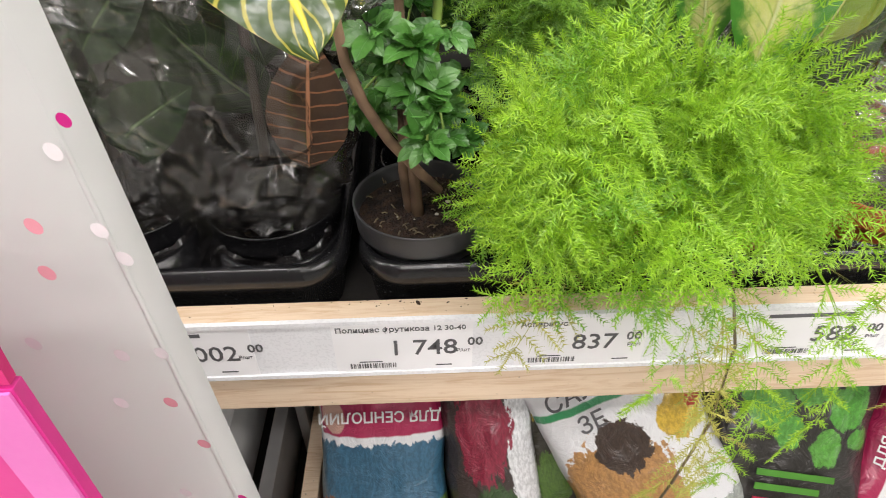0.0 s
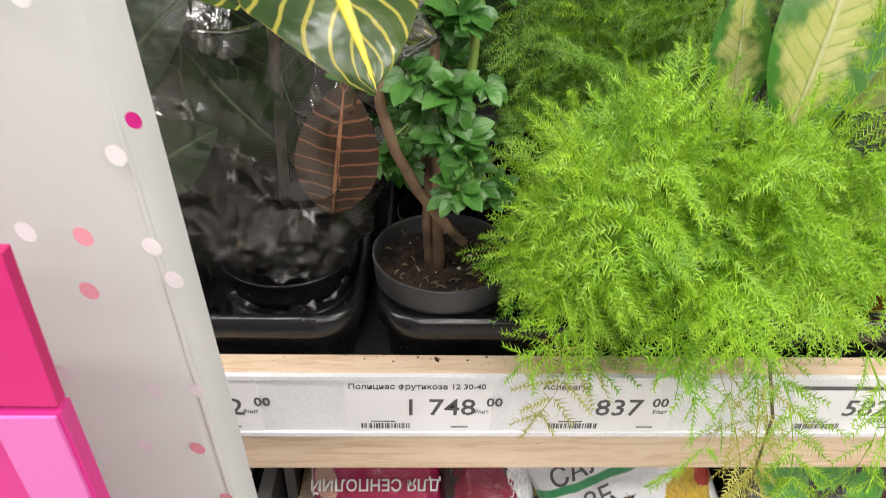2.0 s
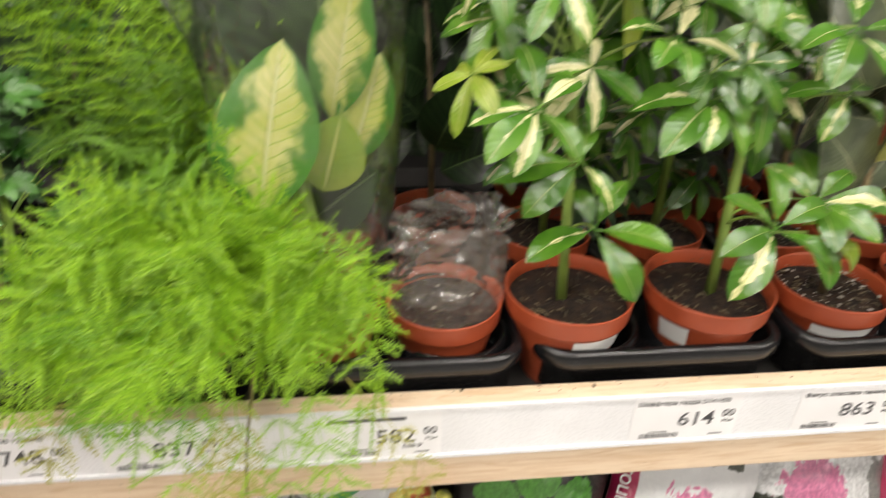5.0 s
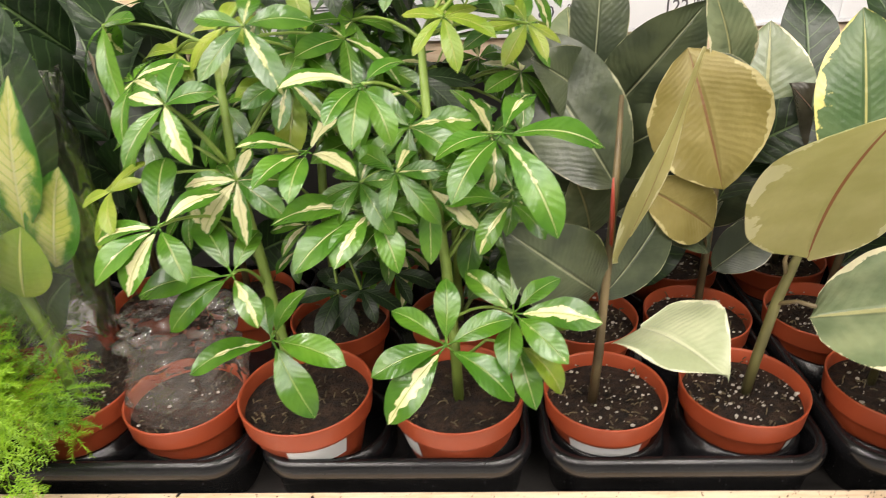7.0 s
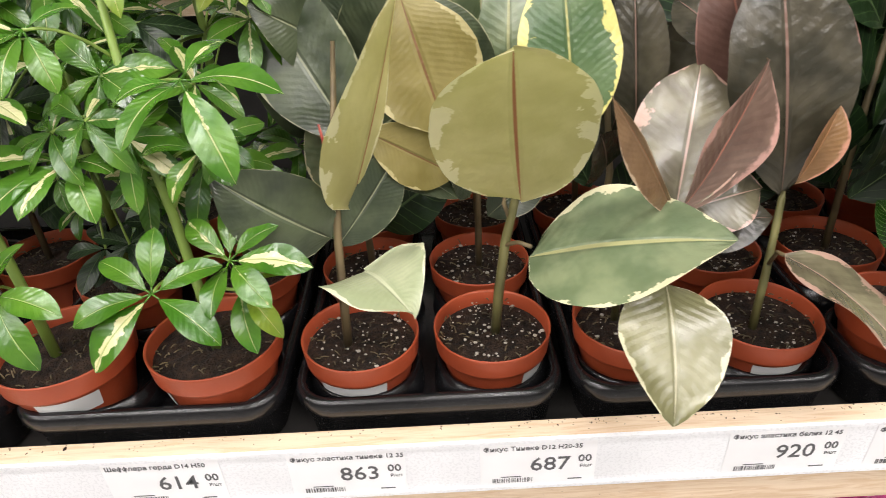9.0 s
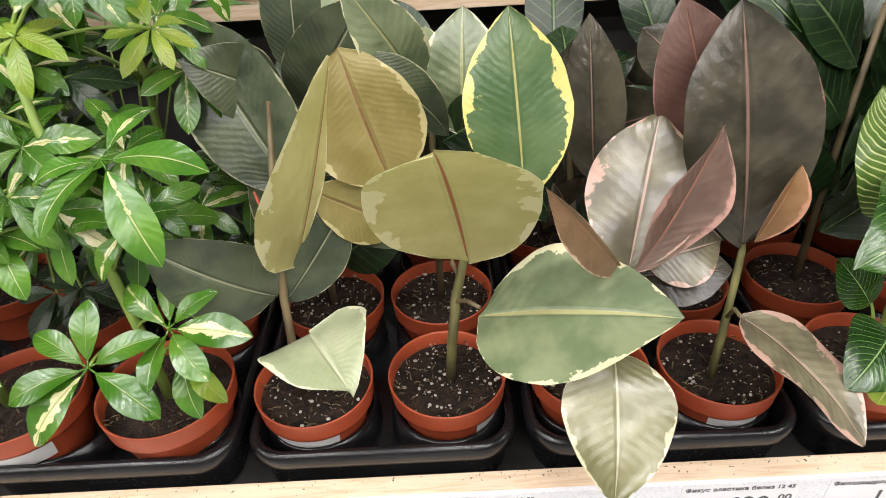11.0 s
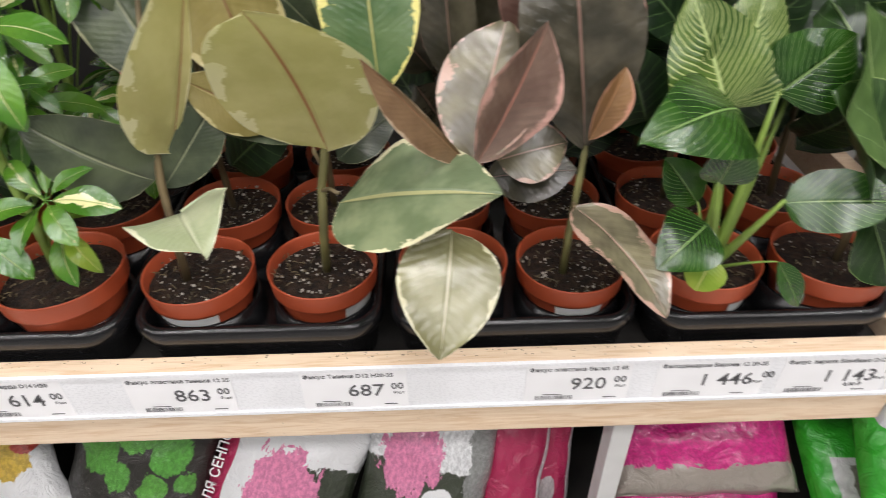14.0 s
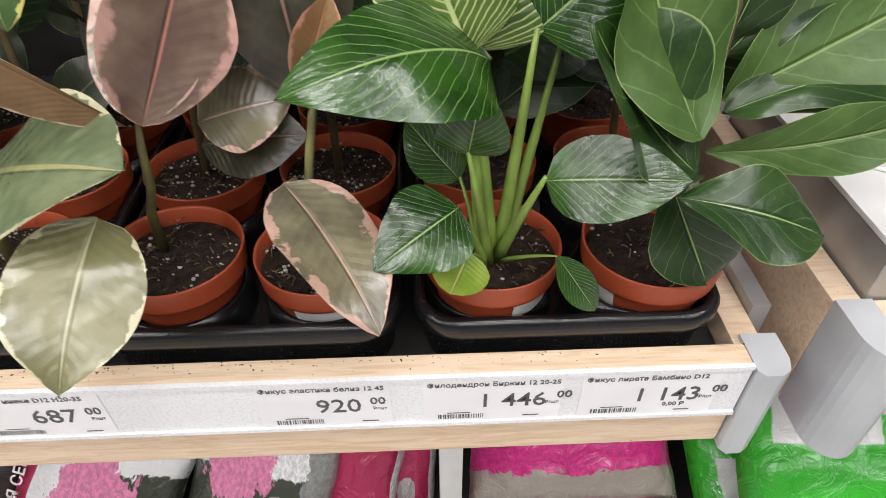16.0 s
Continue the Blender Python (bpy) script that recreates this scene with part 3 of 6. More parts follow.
PALE_LEAF = leaf_material("pale_rubber_leaf", (0.33, 0.38, 0.22), (0.46, 0.50, 0.32), margin=(0.72, 0.72, 0.52), margin_at=0.93, jag=0.25, rib=(0.55, 0.58, 0.40), rough=0.35, vein_count=20, island=False)
BIRKIN = leaf_material("striped_philodendron_leaf", (0.010, 0.045, 0.004), (0.028, 0.095, 0.009), veins=(0.20, 0.33, 0.10), vein_count=12, vein_width=0.05, vein_slope=1.1, rib=(0.26, 0.40, 0.13), rib_width=0.025, rough=0.22, island=False, coat=0.6, relief=0.15)
BIRKIN_PALE = leaf_material("cream_striped_philodendron_leaf", (0.045, 0.10, 0.014), (0.10, 0.17, 0.03), veins=(0.48, 0.54, 0.22), vein_count=16, vein_width=0.16, vein_slope=1.1, rib=(0.45, 0.55, 0.22), rough=0.3, island=False)
LYRATA = leaf_material("fiddle_leaf", (0.010, 0.036, 0.005), (0.024, 0.062, 0.010), veins=(0.09, 0.16, 0.05), vein_count=6, vein_width=0.035, vein_slope=1.0, rib=(0.24, 0.36, 0.13), rib_width=0.025, margin=(0.22, 0.31, 0.10), margin_at=0.965, jag=0.01, rough=0.36, translucency=0.05, island=False, coat=0.25, relief=0.15)
LYRATA_UNDER = leaf_material("fiddle_leaf_underside", (0.050, 0.105, 0.020), (0.080, 0.150, 0.032), veins=(0.13, 0.21, 0.07), vein_count=5, vein_width=0.045, vein_slope=1.0, rib=(0.24, 0.34, 0.12), rib_width=0.03, margin=(0.26, 0.36, 0.12), margin_at=0.965, jag=0.01, rough=0.5, translucency=0.12, island=False, coat=0.05, relief=0.2)
SCHEFF = leaf_material("umbrella_leaf", (0.050, 0.170, 0.012), (0.125, 0.290, 0.026), streak=((0.78, 0.75, 0.38), 0.34), rib=(0.34, 0.46, 0.13), rib_width=0.04, rough=0.22, vein_count=10, translucency=0.2, coat=0.75, relief=0.3)
SCHEFF_PALE = leaf_material("cream_umbrella_leaf", (0.055, 0.185, 0.015), (0.13, 0.30, 0.030), streak=((0.78, 0.75, 0.42), 0.55), rib=(0.5, 0.55, 0.22), rib_width=0.05, rough=0.24, vein_count=10, coat=0.45, relief=0.3)
SCHEFF_YELLOW = leaf_material("young_umbrella_leaf", (0.20, 0.33, 0.025), (0.36, 0.44, 0.06), rib=(0.5, 0.5, 0.16), rough=0.3, vein_count=10)
CROTON = leaf_material("croton_leaf", (0.024, 0.052, 0.014), (0.055, 0.095, 0.02), veins=(0.40, 0.36, 0.06), vein_count=8, vein_width=0.12, vein_slope=0.9, rib=(0.80, 0.68, 0.07), rib_width=0.10, margin=(0.42, 0.30, 0.08), margin_at=0.985, jag=0.04, rough=0.25, island=False)
CROTON_RED = leaf_material("brown_croton_leaf", (0.040, 0.022, 0.012), (0.062, 0.034, 0.017), veins=(0.30, 0.13, 0.06), vein_count=10, vein_width=0.10, vein_slope=0.2, rib=(0.45, 0.20, 0.10), rib_width=0.07, rough=0.35, island=False)
DIEFF = leaf_material("dumb_cane_leaf", (0.52, 0.56, 0.13), (0.68, 0.67, 0.28), margin=(0.06, 0.22, 0.025), margin_at=0.36, margin_soft=0.42, jag=0.8, veins=(0.34, 0.48, 0.08), vein_count=13, vein_width=0.10, rib=(0.66, 0.68, 0.34), rough=0.33, translucency=0.3, island=False)
POLY = leaf_material("aralia_leaf", (0.040, 0.15, 0.020), (0.11, 0.29, 0.055), rib=(0.12, 0.30, 0.08), rough=0.34, vein_count=5)
PALM = leaf_material("palm_leaf", (0.05, 0.13, 0.03), (0.12, 0.24, 0.05), rib=(0.2, 0.32, 0.1), rough=0.4, vein_count=3)
# near-black green with shade put into its colour, mostly for leaves behind others
DARK_SHADE_LEAF = leaf_material("dark_shade_foliage", (0.010, 0.026, 0.009), (0.024, 0.055, 0.017), rib=(0.10, 0.16, 0.06), rough=0.35, vein_count=9, veins=(0.06, 0.11, 0.035), vein_width=0.07)


def needle_material(name, a, b, translucency):
    m, nt, bs = nodes_of(name)
    geo = nt.nodes.new("ShaderNodeNewGeometry")
    n = noise_node(nt, mapped(nt, "Object"), 22, 2)
    f = math_node(nt, "MULTIPLY_ADD", geo.outputs["Random Per Island"], 0.75)
    link(nt, math_node(nt, "MULTIPLY", n, 0.4), f.node.inputs[2])
    leaf_finish(nt, bs, mix_col(nt, f, a, b), None, 0.45, translucency)
    return m


FERN = needle_material("asparagus_needles", (0.13, 0.33, 0.010), (0.40, 0.66, 0.035), 0.35)
FERN_MID = needle_material("mid_asparagus_needles", (0.09, 0.27, 0.010), (0.24, 0.48, 0.03), 0.3)
# darker copy of the needles, with the rear fern's shade in its colour
FERN_SHADED = needle_material("shaded_asparagus_needles", (0.08, 0.22, 0.018), (0.22, 0.42, 0.04), 0.3)
FERN_DRY = needle_material("yellow_asparagus_needles", (0.30, 0.34, 0.05), (0.50, 0.46, 0.10), 0.3)


def film_material(name, amount, colour=(0.92, 0.93, 0.94), rough=0.08, haze=0.0):
    m, nt, b = nodes_of(name)
    v = mapped(nt, "Object")
    tr, gl, df, m1, m2 = (nt.nodes.new(k) for k in ("ShaderNodeBsdfTransparent", "ShaderNodeBsdfGlossy", "ShaderNodeBsdfDiffuse", "ShaderNodeMixShader", "ShaderNodeMixShader"))
    gl.inputs["Roughness"].default_value = rough
    df.inputs["Color"].default_value = (*colour, 1)
    lw = nt.nodes.new("ShaderNodeFresnel")
    lw.inputs["IOR"].default_value = 1.55
    fac = math_node(nt, "ADD", lw.outputs[0], amount, True)
    bp = nt.nodes.new("ShaderNodeBump")
    bp.inputs["Strength"].default_value, bp.inputs["Distance"].default_value = 0.35, 0.006
    link(nt, noise_node(nt, v, 16, 3, 0.5, 2.0), bp.inputs["Height"])
    for g in (gl, lw):
        link(nt, bp.outputs[0], g.inputs["Normal"])
    m1.inputs[0].default_value = haze
    link(nt, tr.outputs[0], m1.inputs[1])
    link(nt, df.outputs[0], m1.inputs[2])
    link(nt, fac, m2.inputs[0])
    link(nt, m1.outputs[0], m2.inputs[1])
    link(nt, gl.outputs[0], m2.inputs[2])
    link(nt, m2.outputs[0], nt.nodes["Material Output"].inputs["Surface"])
    return m


FILM = film_material("clear_film", 0.010, (0.20, 0.19, 0.15), 0.10, 0.06)
# opaque black film whose colour stands in for shade low in the sleeves
SHADE_FILM = plain("shade_black_crumpled_film", (0.012, 0.011, 0.011), 0.22, vary=0.3, grain=0.3)
FILM_GREY = film_material("dusty_film", 0.012, (0.42, 0.38, 0.34), 0.16, 0.16)


def local(t, p):
    """A world point in the frame of the thing t."""
    return Vector(p) - Vector(t.location)


def blades(t, rows):
    """rows: material, base, tip, normal, width, then shape options."""
    for i, (mat_, base, tip, normal, width, opts) in enumerate(rows):
        leaf_part(t, mat_, local(t, base), local(t, tip), normal, width, seed=i * 3.3 + base[0] * 10, **opts)


def stem(t, pts, radii, material=None, name="stem"):
    bm = bmesh.new()
    tube(bm, [local(t, p) for p in pts], radii, 10)
    return part(name, bm, material or STEM_BROWN, t)


RIM = 1.060
UPW, FACE = (0, -0.5, 1), (0, -1, 0.6)

# ---------- rubber plants ----------
tA = make_pot("rubber_plant", 0.866, 0.095, RIM, 0.060, TERRACOTTA, "variegated rubber plant with olive leaves in a terracotta pot", 3, 80, (225, 300, 0.54, 0.735))
stem(tA, [(0.853, 0.088, 1.045), (0.856, 0.088, 1.11), (0.858, 0.092, 1.17), (0.864, 0.11, 1.26), (0.870, 0.14, 1.34)], [0.0048, 0.0045, 0.004, 0.0035, 0.002])
stem(tA, [(0.862, 0.10, 1.215), (0.860, 0.095, 1.25), (0.857, 0.09, 1.285)], [0.0015, 0.0022, 0.0008], leaf_material("red_leaf_sheath", (0.42, 0.05, 0.04), (0.52, 0.10, 0.07), island=False), "leaf_sheath")
blades(tA, [
    (PALE_LEAF, (0.884, 0.060, 1.157), (0.929, -0.019, 1.165), (-0.05, -0.25, 1), 0.096, dict(kind=0.32, bend=0.10, fold=0.28, wave=0.05, nu=20, nv=12)),
    (TINEKE_UNDER, (0.871, 0.110, 1.195), (0.928, 0.122, 1.380), (0.79, -0.56, -0.2), 0.128, dict(kind=0.36, bend=0.02, fold=0.06, wave=0.02, nu=22, nv=12, right=0.10)),
    (TINEKE_DARK, (0.875, 0.150, 1.250), (0.783, 0.235, 1.388), (-0.1, -1, 0.45), 0.098, dict(kind=0.45, bend=0.06, fold=0.12, wave=0.03, nu=18, nv=10)),
    (TINEKE_DARK, (0.851, 0.096, 1.172), (0.764, 0.068, 1.254), (-0.2, -0.85, 0.5), 0.082, dict(kind=0.42, bend=0.10, fold=0.06, wave=0.04, nu=18, nv=10)),
    (TINEKE_DARK, (0.873, 0.240, 1.285), (0.955, 0.206, 1.405), (0.15, -1, 0.4), 0.080, dict(kind=0.45, bend=0.05, fold=0.12, wave=0.03)),
    (TINEKE_DARK, (0.868, 0.27, 1.300), (0.876, 0.30, 1.455), (0, -1, 0.2), 0.060, dict(kind=0.5, bend=0.04, fold=0.2)),
    (TINEKE_DARK, (0.855, 0.10, 1.160), (0.918, 0.135, 1.240), (0.45, -0.8, 0.4), 0.058, dict(kind=0.5, bend=0.06, fold=0.1)),
    (UNDER_OLIVE, (0.928, 0.165, 1.372), (0.965, 0.136, 1.252), (0.05, -1, -0.15), 0.104, dict(kind=0.5, bend=0.05, fold=0.22, wave=0.04, nu=18, nv=10)),
    (TINEKE_DARK, (0.945, 0.166, 1.362), (1.016, 0.20, 1.272), (0.4, -0.8, 0.6), 0.046, dict(kind=0.4, bend=0.10, fold=0.25)),
    (UNDER_OLIVE, (0.890, 0.130, 1.262), (0.972, 0.160, 1.200), (0.2, -0.9, 0.3), 0.060, dict(kind=0.5, bend=0.10, fold=0.15)),
    (TINEKE_DARK, (0.875, 0.150, 1.225), (0.973, 0.165, 1.171), (0.2, -0.6, 0.8), 0.040, dict(kind=0.45, bend=0.12, fold=0.2)),
])
tB = make_pot("rubber_plant", 1.001, 0.098, RIM, 0.060, TERRACOTTA, "variegated rubber plant with a broad olive leaf in a terracotta pot", 4, 110, (300, 345, 0.54, 0.735))
stem(tB, [(1.004, 0.098, 1.040), (1.008, 0.097, 1.10), (1.014, 0.096, 1.16), (1.022, 0.096, 1.200), (1.023, 0.094, 1.208)], [0.0052, 0.005, 0.0046, 0.004, 0.003], STEM_OLIVE)
stem(tB, [(1.020, 0.097, 1.175), (1.012, 0.095, 1.20), (1.013, 0.094, 1.212)], [0.002, 0.002, 0.001], STEM_BROWN, "node_stub")
stem(tB, [(1.012, 0.096, 1.155), (1.024, 0.082, 1.166), (1.034, 0.070, 1.168)], [0.0022, 0.002, 0.002], STEM_BROWN, "leaf_stalk")
blades(tB, [
    (TINEKE_UNDER, (1.026, 0.087, 1.206), (1.004, -0.020, 1.368), (0.03, -0.85, -0.5), 0.134, dict(kind="round", bend=-0.07, fold=0.03, wave=0.03, nu=22, nv=14)),
    (TINEKE, (1.033, 0.074, 1.154), (1.185, 0.003, 1.205), (-0.32, -0.22, 0.9), 0.132, dict(kind=0.40, bend=0.05, fold=0.05, wave=0.03, nu=22, nv=14)),
    (OLIVE_LEAF, (1.142, 0.024, 1.154), (1.127, -0.072, 1.085), (0.1, -0.6, 0.8), 0.092, dict(kind=0.42, bend=0.08, fold=0.10, wave=0.05, nu=22, nv=14)),
    (TINEKE_WIDE, (1.078, 0.120, 1.245), (1.067, 0.167, 1.397), (0, -1, 0.3), 0.090, dict(kind=0.5, bend=0.04, fold=0.08, wave=0.03, nu=18, nv=10)),
    (TINEKE, (1.031, 0.22, 1.26), (1.035, 0.26, 1.375), (-0.3, -1, 0.4), 0.085, dict(kind=0.45, bend=0.06, fold=0.1, wave=0.03)),
])
tC = make_pot("rubber_plant", 1.145, 0.099, RIM, 0.060, TERRACOTTA, "pink edged rubber plant in a terracotta pot", 5, 50)
stem(tC, [(1.131, 0.11, 1.045), (1.132, 0.11, 1.09), (1.146, 0.098, 1.125), (1.158, 0.084, 1.172), (1.165, 0.078, 1.196)], [0.0042, 0.0042, 0.0036, 0.003, 0.002], STEM_OLIVE)
blades(tC, [
    (BELIZE, (1.164, 0.080, 1.192), (1.201, 0.165, 1.300), (-0.25, -0.8, 0.55), 0.098, dict(kind=0.47, bend=0.05, fold=0.14, wave=0.05, nu=22, nv=12)),
    (BELIZE_RED, (1.168, 0.076, 1.194), (1.228, 0.098, 1.318), (0.5, -0.85, 0.1), 0.082, dict(kind=0.50, bend=0.04, fold=0.30, wave=0.04, nu=22, nv=12)),
    (BELIZE, (1.191, 0.117, 1.172), (1.264, 0.126, 1.186), (0.1, -0.75, 0.65), 0.066, dict(kind=0.45, bend=0.10, fold=0.1, wave=0.05)),
    (BELIZE_BROWN, (1.158, 0.075, 1.194), (1.074, 0.004, 1.326), (0.62, -0.62, -0.1), 0.046, dict(kind=0.52, bend=0.03, fold=0.10, wave=0.03, nu=18, nv=10, right=0.16)),
    (BELIZE_DARK, (1.182, 0.133, 1.142), (1.275, 0.114, 1.160), (0, -0.75, 0.7), 0.064, dict(kind=0.5, bend=0.08, fold=0.1)),
    (BELIZE_DARK, (1.15, 0.17, 1.23), (1.140, 0.20, 1.378), (-0.2, -1, 0.3), 0.058, dict(kind=0.5, bend=0.05, fold=0.3)),
])
tD = make_pot("rubber_plant", 1.275, 0.095, RIM, 0.060, TERRACOTTA, "dark rubber plant with rolled bronze leaf in a terracotta pot", 6, 80, (245, 300, 0.54, 0.735))
stem(tD, [(1.264, 0.082, 1.040), (1.268, 0.090, 1.10), (1.275, 0.105, 1.15), (1.280, 0.116, 1.178), (1.281, 0.118, 1.186)], [0.0044, 0.0042, 0.0038, 0.0034, 0.002], STEM_OLIVE)
blades(tD, [
    (BELIZE_DARK, (1.280, 0.118, 1.180), (1.252, 0.165, 1.392), (0.0, -1, 0.25), 0.118, dict(kind=0.55, bend=0.05, fold=0.18, wave=0.03, nu=22, nv=12)),
    (BELIZE_PLUM, (1.262, 0.16, 1.230), (1.212, 0.185, 1.392), (-0.15, -1, 0.25), 0.085, dict(kind=0.5, bend=0.05, fold=0.12, wave=0.03)),
    (BELIZE_BRONZE, (1.277, 0.097, 1.203), (1.305, 0.108, 1.272), (0.25, -0.95, 0.2), 0.036, dict(kind=0.55, bend=0.04, fold=0.6)),
    (BELIZE, (1.262, 0.061, 1.151), (1.332, -0.041, 1.099), (0.36, -0.3, 0.9), 0.074, dict(kind=0.42, bend=0.08, fold=0.16, wave=0.05, nu=22, nv=12)),
])
stem(tD, [(1.270, 0.093, 1.12), (1.266, 0.078, 1.143), (1.262, 0.060, 1.151)], [0.002, 0.002, 0.0018], STEM_BROWN, "leaf_stalk")

# ---------- philodendron ----------
tE = make_pot("philodendron", 1.421, 0.090, RIM + 0.004, 0.060, TERRACOTTA, "striped philodendron with thick green stalks in a terracotta pot", 7, 25, (285, 330, 0.54, 0.735))
for a, b, r in (((1.412, 0.075, 1.05), (1.394, 0.068, 1.238), 0.0062), ((1.420, 0.078, 1.05), (1.400, 0.09, 1.24), 0.0062), ((1.425, 0.082, 1.05), (1.443, 0.09, 1.252), 0.0062), ((1.428, 0.085, 1.05), (1.466, 0.11, 1.24), 0.0055),
                ((1.424, 0.075, 1.06), (1.447, 0.03, 1.173), 0.0052), ((1.414, 0.07, 1.055), (1.388, 0.045, 1.136), 0.0036), ((1.416, 0.07, 1.06), (1.396, 0.060, 1.176), 0.0048), ((1.41, 0.075, 1.06), (1.392, 0.08, 1.14), 0.0030),
                ((1.425, 0.07, 1.06), (1.463, 0.03, 1.10), 0.0020), ((1.412, 0.07, 1.06), (1.396, 0.03, 1.105), 0.002)):
    stem(tE, curve_points(a, b, (0.0, -0.004, 0.006), 6), [r * (1.12 - 0.13 * k) for k in range(7)], STEM_GREEN, "leaf_stalk")
blades(tE, [
    (BIRKIN, (1.412, 0.085, 1.232), (1.286, -0.014, 1.258), (0.15, -0.6, 0.85), 0.092, dict(kind="heart", bend=0.16, fold=-0.2, wave=0.03, nu=18, nv=12)),
    (BIRKIN_PALE, (1.398, 0.085, 1.236), (1.352, 0.115, 1.335), (-0.1, -1, 0.6), 0.095, dict(kind="heart", bend=0.05, fold=0.1, wave=0.04, nu=18, nv=12)),
    (BIRKIN_PALE, (1.400, 0.09, 1.236), (1.425, 0.13, 1.34), (0.2, -1, 0.6), 0.090, dict(kind="heart", bend=0.05, fold=0.1, wave=0.05, nu=18, nv=12)),
    (BIRKIN, (1.443, 0.09, 1.25), (1.503, 0.10, 1.30), (0.1, -1, 0.7), 0.080, dict(kind="heart", bend=0.08, fold=0.05, wave=0.04, nu=18, nv=12)),
    (BIRKIN, (1.396, 0.060, 1.173), (1.404, 0.058, 1.230), (0, -1, 0.5), 0.052, dict(kind="heart", bend=0.10, fold=0.2, nu=18, nv=12)),
    (BIRKIN, (1.447, 0.03, 1.170), (1.534, 0.000, 1.188), (-0.1, -0.75, 0.65), 0.058, dict(kind=0.38, bend=0.10, fold=0.05, wave=0.03, nu=18, nv=12)),
    (BIRKIN, (1.389, 0.044, 1.138), (1.328, -0.006, 1.125), (-0.2, -0.75, 0.6), 0.068, dict(kind="heart", bend=0.06, fold=0.05, wave=0.03, nu=18, nv=12)),
    (BIRKIN, (1.392, 0.08, 1.137), (1.352, 0.09, 1.186), (0, -1, 0.5), 0.044, dict(kind="oval", bend=0.08, fold=0.1)),
    (BIRKIN, (1.463, 0.03, 1.100), (1.499, 0.024, 1.044), (0.2, -1, 0.4), 0.028, dict(kind="oval", bend=0.05, fold=0.2)),
    (SCHEFF_YELLOW, (1.396, 0.03, 1.107), (1.381, 0.015, 1.078), (0, -1, 0.5), 0.045, dict(kind="round", bend=0.05, fold=0.05)),
    # two leaves behind the stalks, their colour darkened to stand for shade
    (DARK_SHADE_LEAF, (1.44, 0.16, 1.22), (1.50, 0.18, 1.30), (0, -1, 0.5), 0.08, dict(kind="heart", bend=0.06)),
    (DARK_SHADE_LEAF, (1.36, 0.18, 1.18), (1.32, 0.18, 1.27), (0, -1, 0.5), 0.08, dict(kind="heart", bend=0.06)),
])

# ---------- fiddle leaf fig ----------
tF = make_pot("fiddle_leaf_fig", 1.563, 0.092, RIM, 0.062, TERRACOTTA, "fiddle leaf fig with wavy deep green leaves in a terracotta pot", 8, 20, (190, 225, 0.54, 0.735))
stem(tF, [(1.571, 0.09, 1.04), (1.572, 0.092, 1.10), (1.578, 0.10, 1.18), (1.584, 0.11, 1.27), (1.59, 0.12, 1.33)], [0.0048, 0.0046, 0.0045, 0.004, 0.003])
FID = dict(kind="fiddle", bend=0.08, fold=0.20, wave=0.07, nu=22, nv=12)
CUP = dict(kind=0.55, bend=-0.06, fold=0.45, wave=0.05, nu=22, nv=12)
blades(tF, [
    (LYRATA, (1.560, 0.045, 1.160), (1.470, 0.052, 1.270), (0.55, -0.60, 0.55), 0.118, CUP),
    (LYRATA_UNDER, (1.558, 0.055, 1.185), (1.496, 0.092, 1.330), (0.55, -0.80, 0.1), 0.105, dict(kind=0.45, bend=-0.04, fold=0.22, wave=0.08, nu=22, nv=12)),
    (LYRATA_UNDER, (1.590, 0.102, 1.188), (1.712, 0.100, 1.268), (-0.2, -0.85, 0.40), 0.090, dict(kind=0.55, bend=0.06, fold=0.15, wave=0.07, nu=22, nv=12)),
    (LYRATA, (1.588, 0.092, 1.182), (1.722, 0.085, 1.224), (-0.05, -0.45, 0.9), 0.075, FID),
    (LYRATA_UNDER, (1.578, 0.078, 1.158), (1.708, 0.045, 1.204), (0.0, -0.92, 0.25), 0.050, dict(kind=0.6, bend=0.12, fold=0.2, wave=0.06, nu=22, nv=12)),
    (LYRATA, (1.536, 0.016, 1.163), (1.647, 0.014, 1.127), (0.15, -0.55, 0.85), 0.070, dict(kind=0.58, bend=0.07, fold=0.12, wave=0.06, nu=22, nv=12)),
    (LYRATA, (1.545, 0.055, 1.150), (1.585, 0.028, 1.068), (-0.25, -0.85, 0.35), 0.066, dict(kind=0.55, bend=0.10, fold=0.3, wave=0.08, nu=22, nv=12)),
    (LYRATA, (1.585, 0.11, 1.23), (1.605, 0.13, 1.38), (0.1, -1, 0.2), 0.12, FID),
    (LYRATA, (1.586, 0.11, 1.22), (1.70, 0.17, 1.33), (-0.2, -1, 0.4), 0.11, FID),
    (LYRATA, (1.58, 0.12, 1.20), (1.53, 0.20, 1.30), (0.1, -1, 0.4), 0.10, FID),
])


